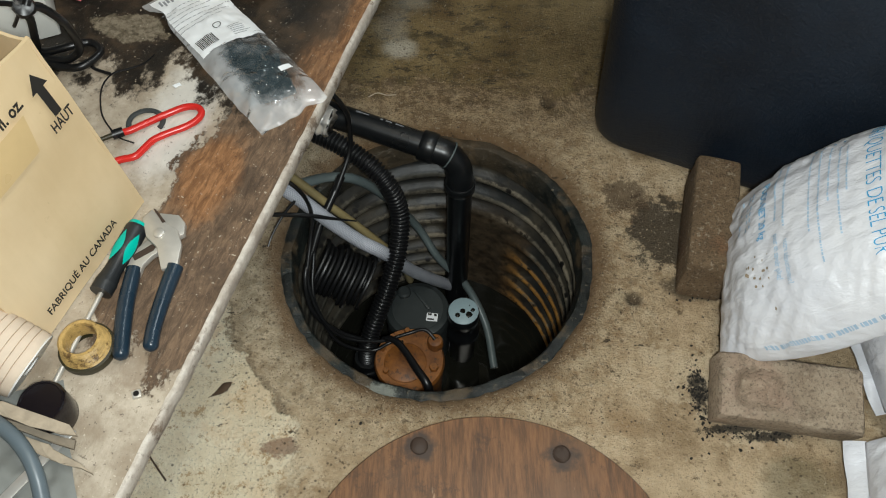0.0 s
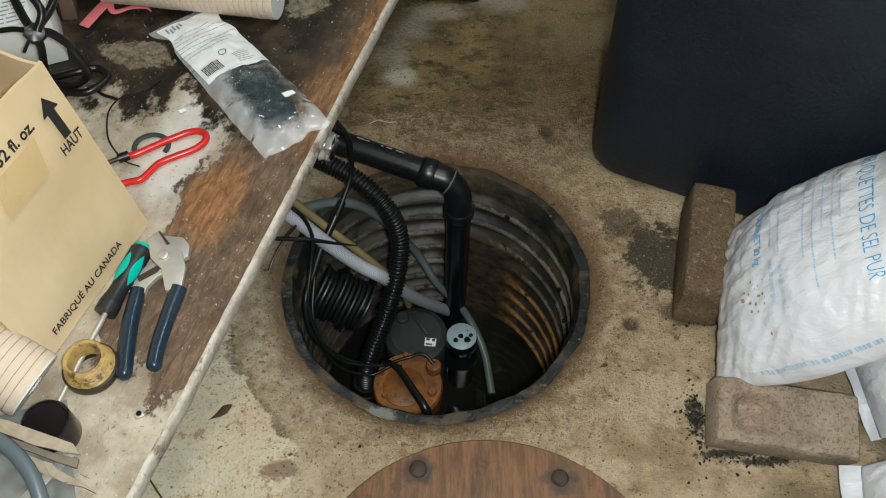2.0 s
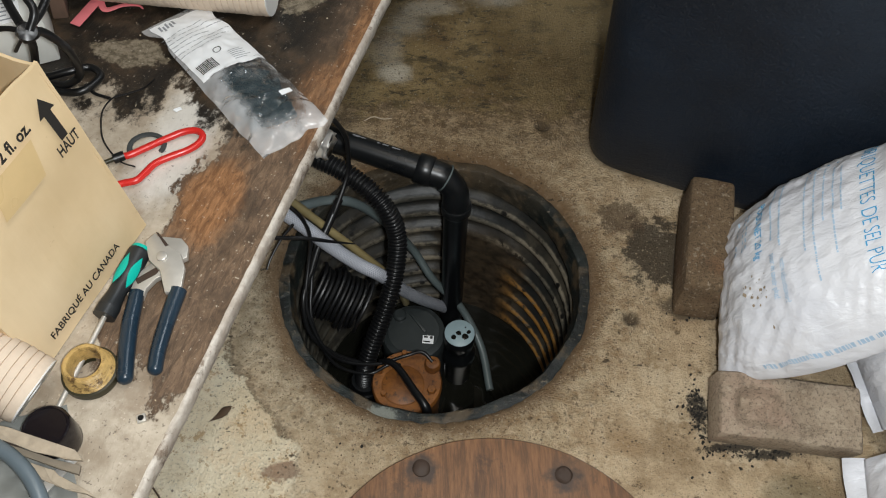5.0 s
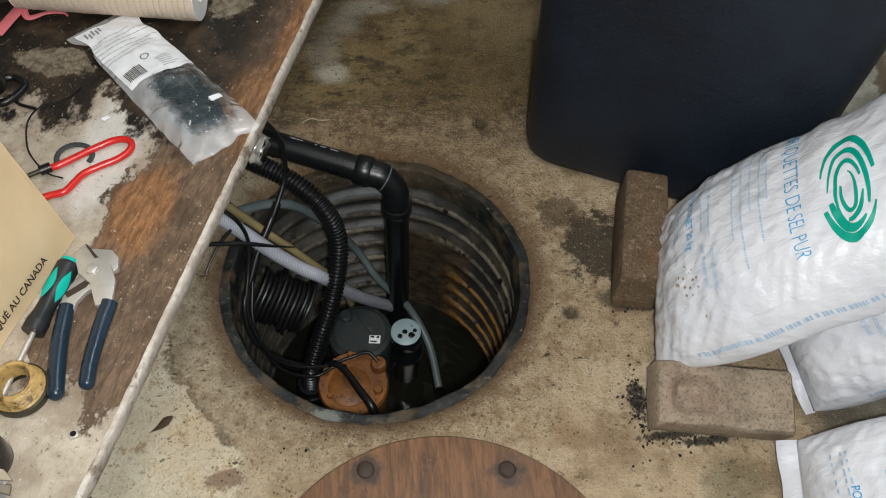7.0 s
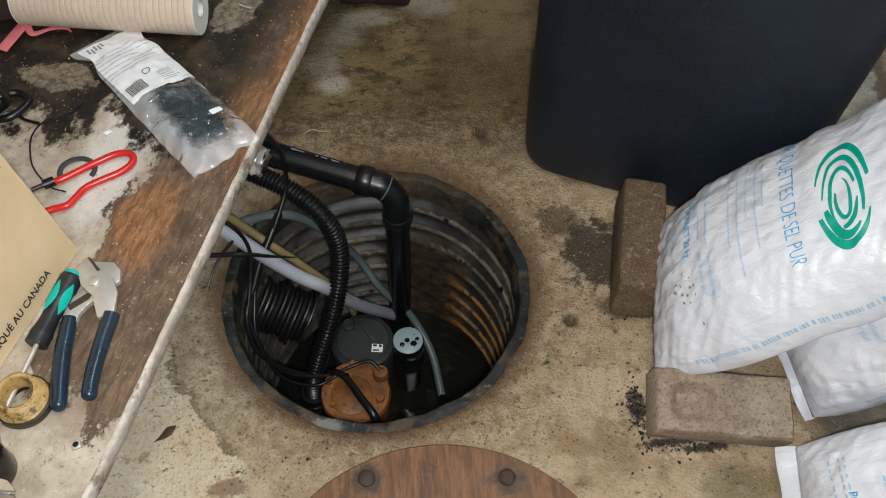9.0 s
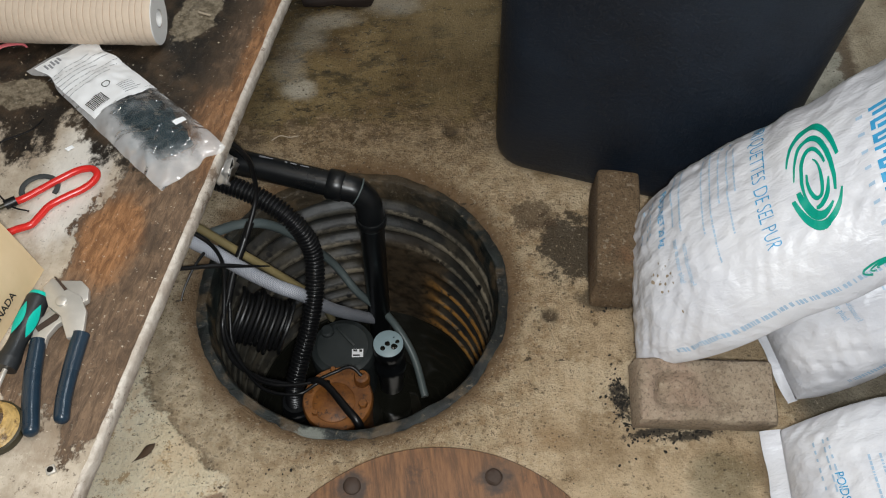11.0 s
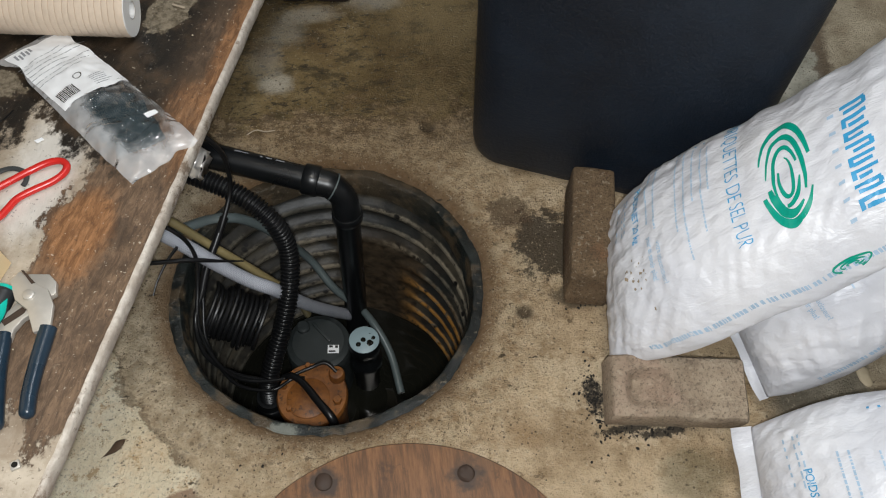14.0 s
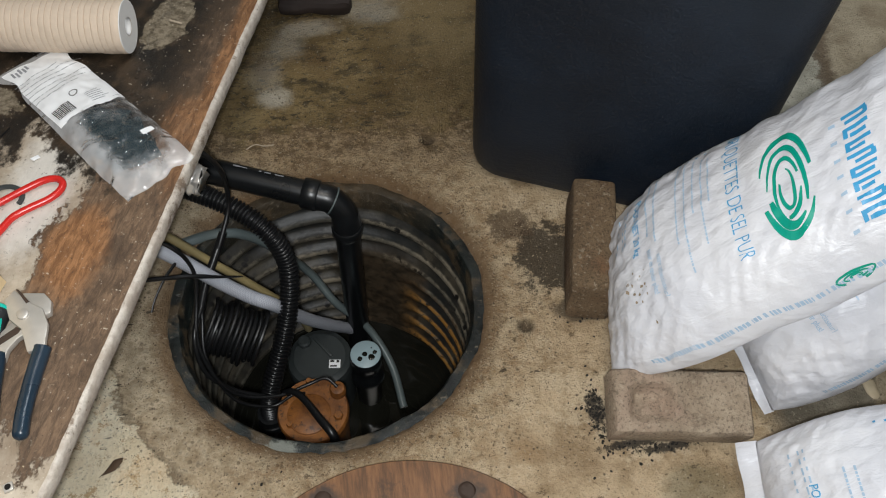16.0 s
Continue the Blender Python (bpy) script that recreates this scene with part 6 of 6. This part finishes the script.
    part("chip", box(0.020, 0.003, 0.002, pose(-0.17, 1.065, SHELF_Z + 0.002, 0, 0, -28), 0.0005), SPLINTER, top)

    top = thing("paint_flake", (-0.329, 0.830, SHELF_Z), "small curled white paint flake on the shelf", "debris")
    part("flake", roughen(subdivide(box(0.010, 0.006, 0.0015, pose(-0.329, 0.830, SHELF_Z + 0.002, 8, 12, 50), 0.0004), 1), 0.0015, 120), PAPER, top)

    top = thing("foil_sleeve", (-0.14, 0.815, 0.2), "crumpled silvery sleeve end below the shelf edge", "sleeve")
    bm = sweep([(-0.22, 0.835, 0.205), (-0.17, 0.825, 0.206), (-0.137, 0.816, 0.203)], lambda f, l: 0.0185 + 0.0008 * math.sin(f * 40), 60, 24)
    part("foil", roughen(roughen(bm, 0.005, 70), 0.0045, 150), FOIL, top, split=False)

    top = thing("dark_base", (0.02, 1.44, 0), "dark rusty base standing on the far floor", "metal base")
    bm = subdivide(box(0.135, 0.14, 0.032, pose(0.022, 1.435, 0, 0, 0, -6), 0.012), 4)
    part("foot", roughen(roughen(bm, 0.008, 18), 0.003, 60), plain("rusty_black_iron", (0.022, 0.013, 0.010), 0.75, vary=0.8, scale=40, bump=0.8), top)


def build_debris():
    """Dead leaves, twigs and crumbs that lie about."""
    top = thing("dead_leaf", (-0.283, 0.522, 0), "curled dead leaf on the floor", "leaf")
    part("blade", sweep([(-0.302, 0.511, 0.002), (-0.288, 0.519, 0.004), (-0.279, 0.526, 0.007), (-0.273, 0.533, 0.004)], lambda f, l: 0.0003 + 0.0058 * math.sin(math.pi * min(1, f ** 1.6)) , 40, 8, flat=0.35), LEAF, top)
    top = thing("twig", (-0.35, 0.415, 0), "thin dark twig on the floor", "twig")
    part("stem", sweep([(-0.368, 0.436, 0.003), (-0.355, 0.42, 0.003), (-0.338, 0.40, 0.003)], 0.0012, 20, 6), LEAF, top)
    rng = random.Random(11)
    bm = bmesh.new()

    def crumb(x, y, z, r):
        g = bmesh.ops.create_icosphere(bm, subdivisions=1, radius=r)
        k = Matrix.Translation((x, y, z + r * 0.3)) @ Euler((rng.random() * 3, rng.random() * 3, rng.random() * 3)).to_matrix().to_4x4() @ Matrix.Diagonal((1, rng.uniform(0.4, 1), rng.uniform(0.3, 0.7), 1))
        bmesh.ops.transform(bm, matrix=k, verts=g["verts"])

    for cx, cy, sx, sy, n in ((0.350, 0.52, 0.006, 0.024, 130), (0.335, 0.505, 0.012, 0.02, 30), (0.40, 0.462, 0.045, 0.007, 90), (0.37, 0.665, 0.03, 0.008, 16), (-0.12, 0.48, 0.01, 0.006, 6), (0.30, 0.60, 0.02, 0.03, 8), (0.0, 0.85, 0.6, 0.5, 70), (0.37, 0.44, 0.05, 0.03, 10)):
        for k in range(n):
            x, y = rng.gauss(cx, sx), rng.gauss(cy, sy)
            if math.hypot(x - PIT.x, y - PIT.y) > PIT_R + 0.012:
                crumb(x, y, 0.0, rng.uniform(0.0008, 0.0032))
    ob = part("soil_crumbs", bm, SOIL, smooth=False)
    tagged(ob, "black soil crumbs scattered over the concrete", "debris", kind="stuff")
    bm = bmesh.new()
    for k in range(150):
        p = SHELF_M @ Vector((-rng.uniform(0.01, 0.35), rng.uniform(0.0, 0.85), SHELF_Z))
        crumb(p.x, p.y, SHELF_Z, rng.uniform(0.0005, 0.0014))
    ob = part("pale_crumbs", bm, MORTAR, smooth=False)
    tagged(ob, "tiny pale crumbs scattered on the shelf", "debris", kind="stuff")
    # sand grains broken out of the cement ring
    verts, faces = [], []
    for k in range(7000):
        a, r = rng.uniform(0, 2 * math.pi), PIT_R + 0.012 + 0.10 * rng.random() ** 1.3
        x, y, s = PIT.x + r * math.cos(a), PIT.y + r * math.sin(a), rng.uniform(0.0005, 0.0011) * (1.5 if rng.random() < 0.12 else 1)
        if math.hypot(x - 0.065, y - 0.240) < 0.245:
            continue
        n = len(verts)
        verts += [(x + s * rng.uniform(0.6, 1.3) * dx, y + s * rng.uniform(0.6, 1.3) * dy, 0.0006 + s * dz) for dx, dy, dz in ((1, 0, 0), (0, 1, 0), (-1, 0, 0), (0, -1, 0), (0, 0, 0.8), (0, 0, -1))]
        faces += [tuple(n + q for q in f) for f in ((0, 1, 4), (1, 2, 4), (2, 3, 4), (3, 0, 4), (1, 0, 5), (2, 1, 5), (3, 2, 5), (0, 3, 5))]
    me = bpy.data.meshes.new("sand_grains")
    me.from_pydata(verts, [], faces)
    me.materials.append(grain_material())
    tagged(new("sand_grains", me), "loose sand grains on the cement round the pit", "grit", kind="stuff")
    top = thing("mortar_lump", (0.738, 0.512, 0), "pale lump of mortar on the floor joint", "mortar")
    for x, y, r in ((0.735, 0.505, 0.014), (0.737, 0.53, 0.007), (0.742, 0.545, 0.005)):
        bm = bmesh.new()
        bmesh.ops.create_icosphere(bm, subdivisions=3, radius=r)
        bm.transform(pose(x, y, 0) @ Matrix.Diagonal((0.7, 1.3, 0.35, 1)))
        part("lump", roughen(bm, 0.004, 60), MORTAR, top)
    top = thing("thread_scrap", (-0.08, 1.06, 0), "frayed pale string on the floor", "string")
    part("strand", sweep([(-0.115, 1.045, 0.003), (-0.10, 1.052, 0.005), (-0.085, 1.048, 0.004), (-0.07, 1.05, 0.003)], 0.0010, 30, 6), SPLINTER, top)


build_carton()
build_pliers()
build_screwdriver()
build_ring()
build_red_hook()
build_parts_pouch()
build_cartridge((-0.2225, 1.0205, SHELF_Z + 0.0370), (-0.99, 0.14, 0), 1.0, "cream string-wound filter cartridge lying on the shelf")
build_cartridge((-0.398, 0.427, SHELF_Z + 0.0305), (-0.80, 0.33, 0.50), 2.0, "cream string-wound filter cartridge beside the carton")
build_left_clutter()
build_far_shelf()
build_debris()
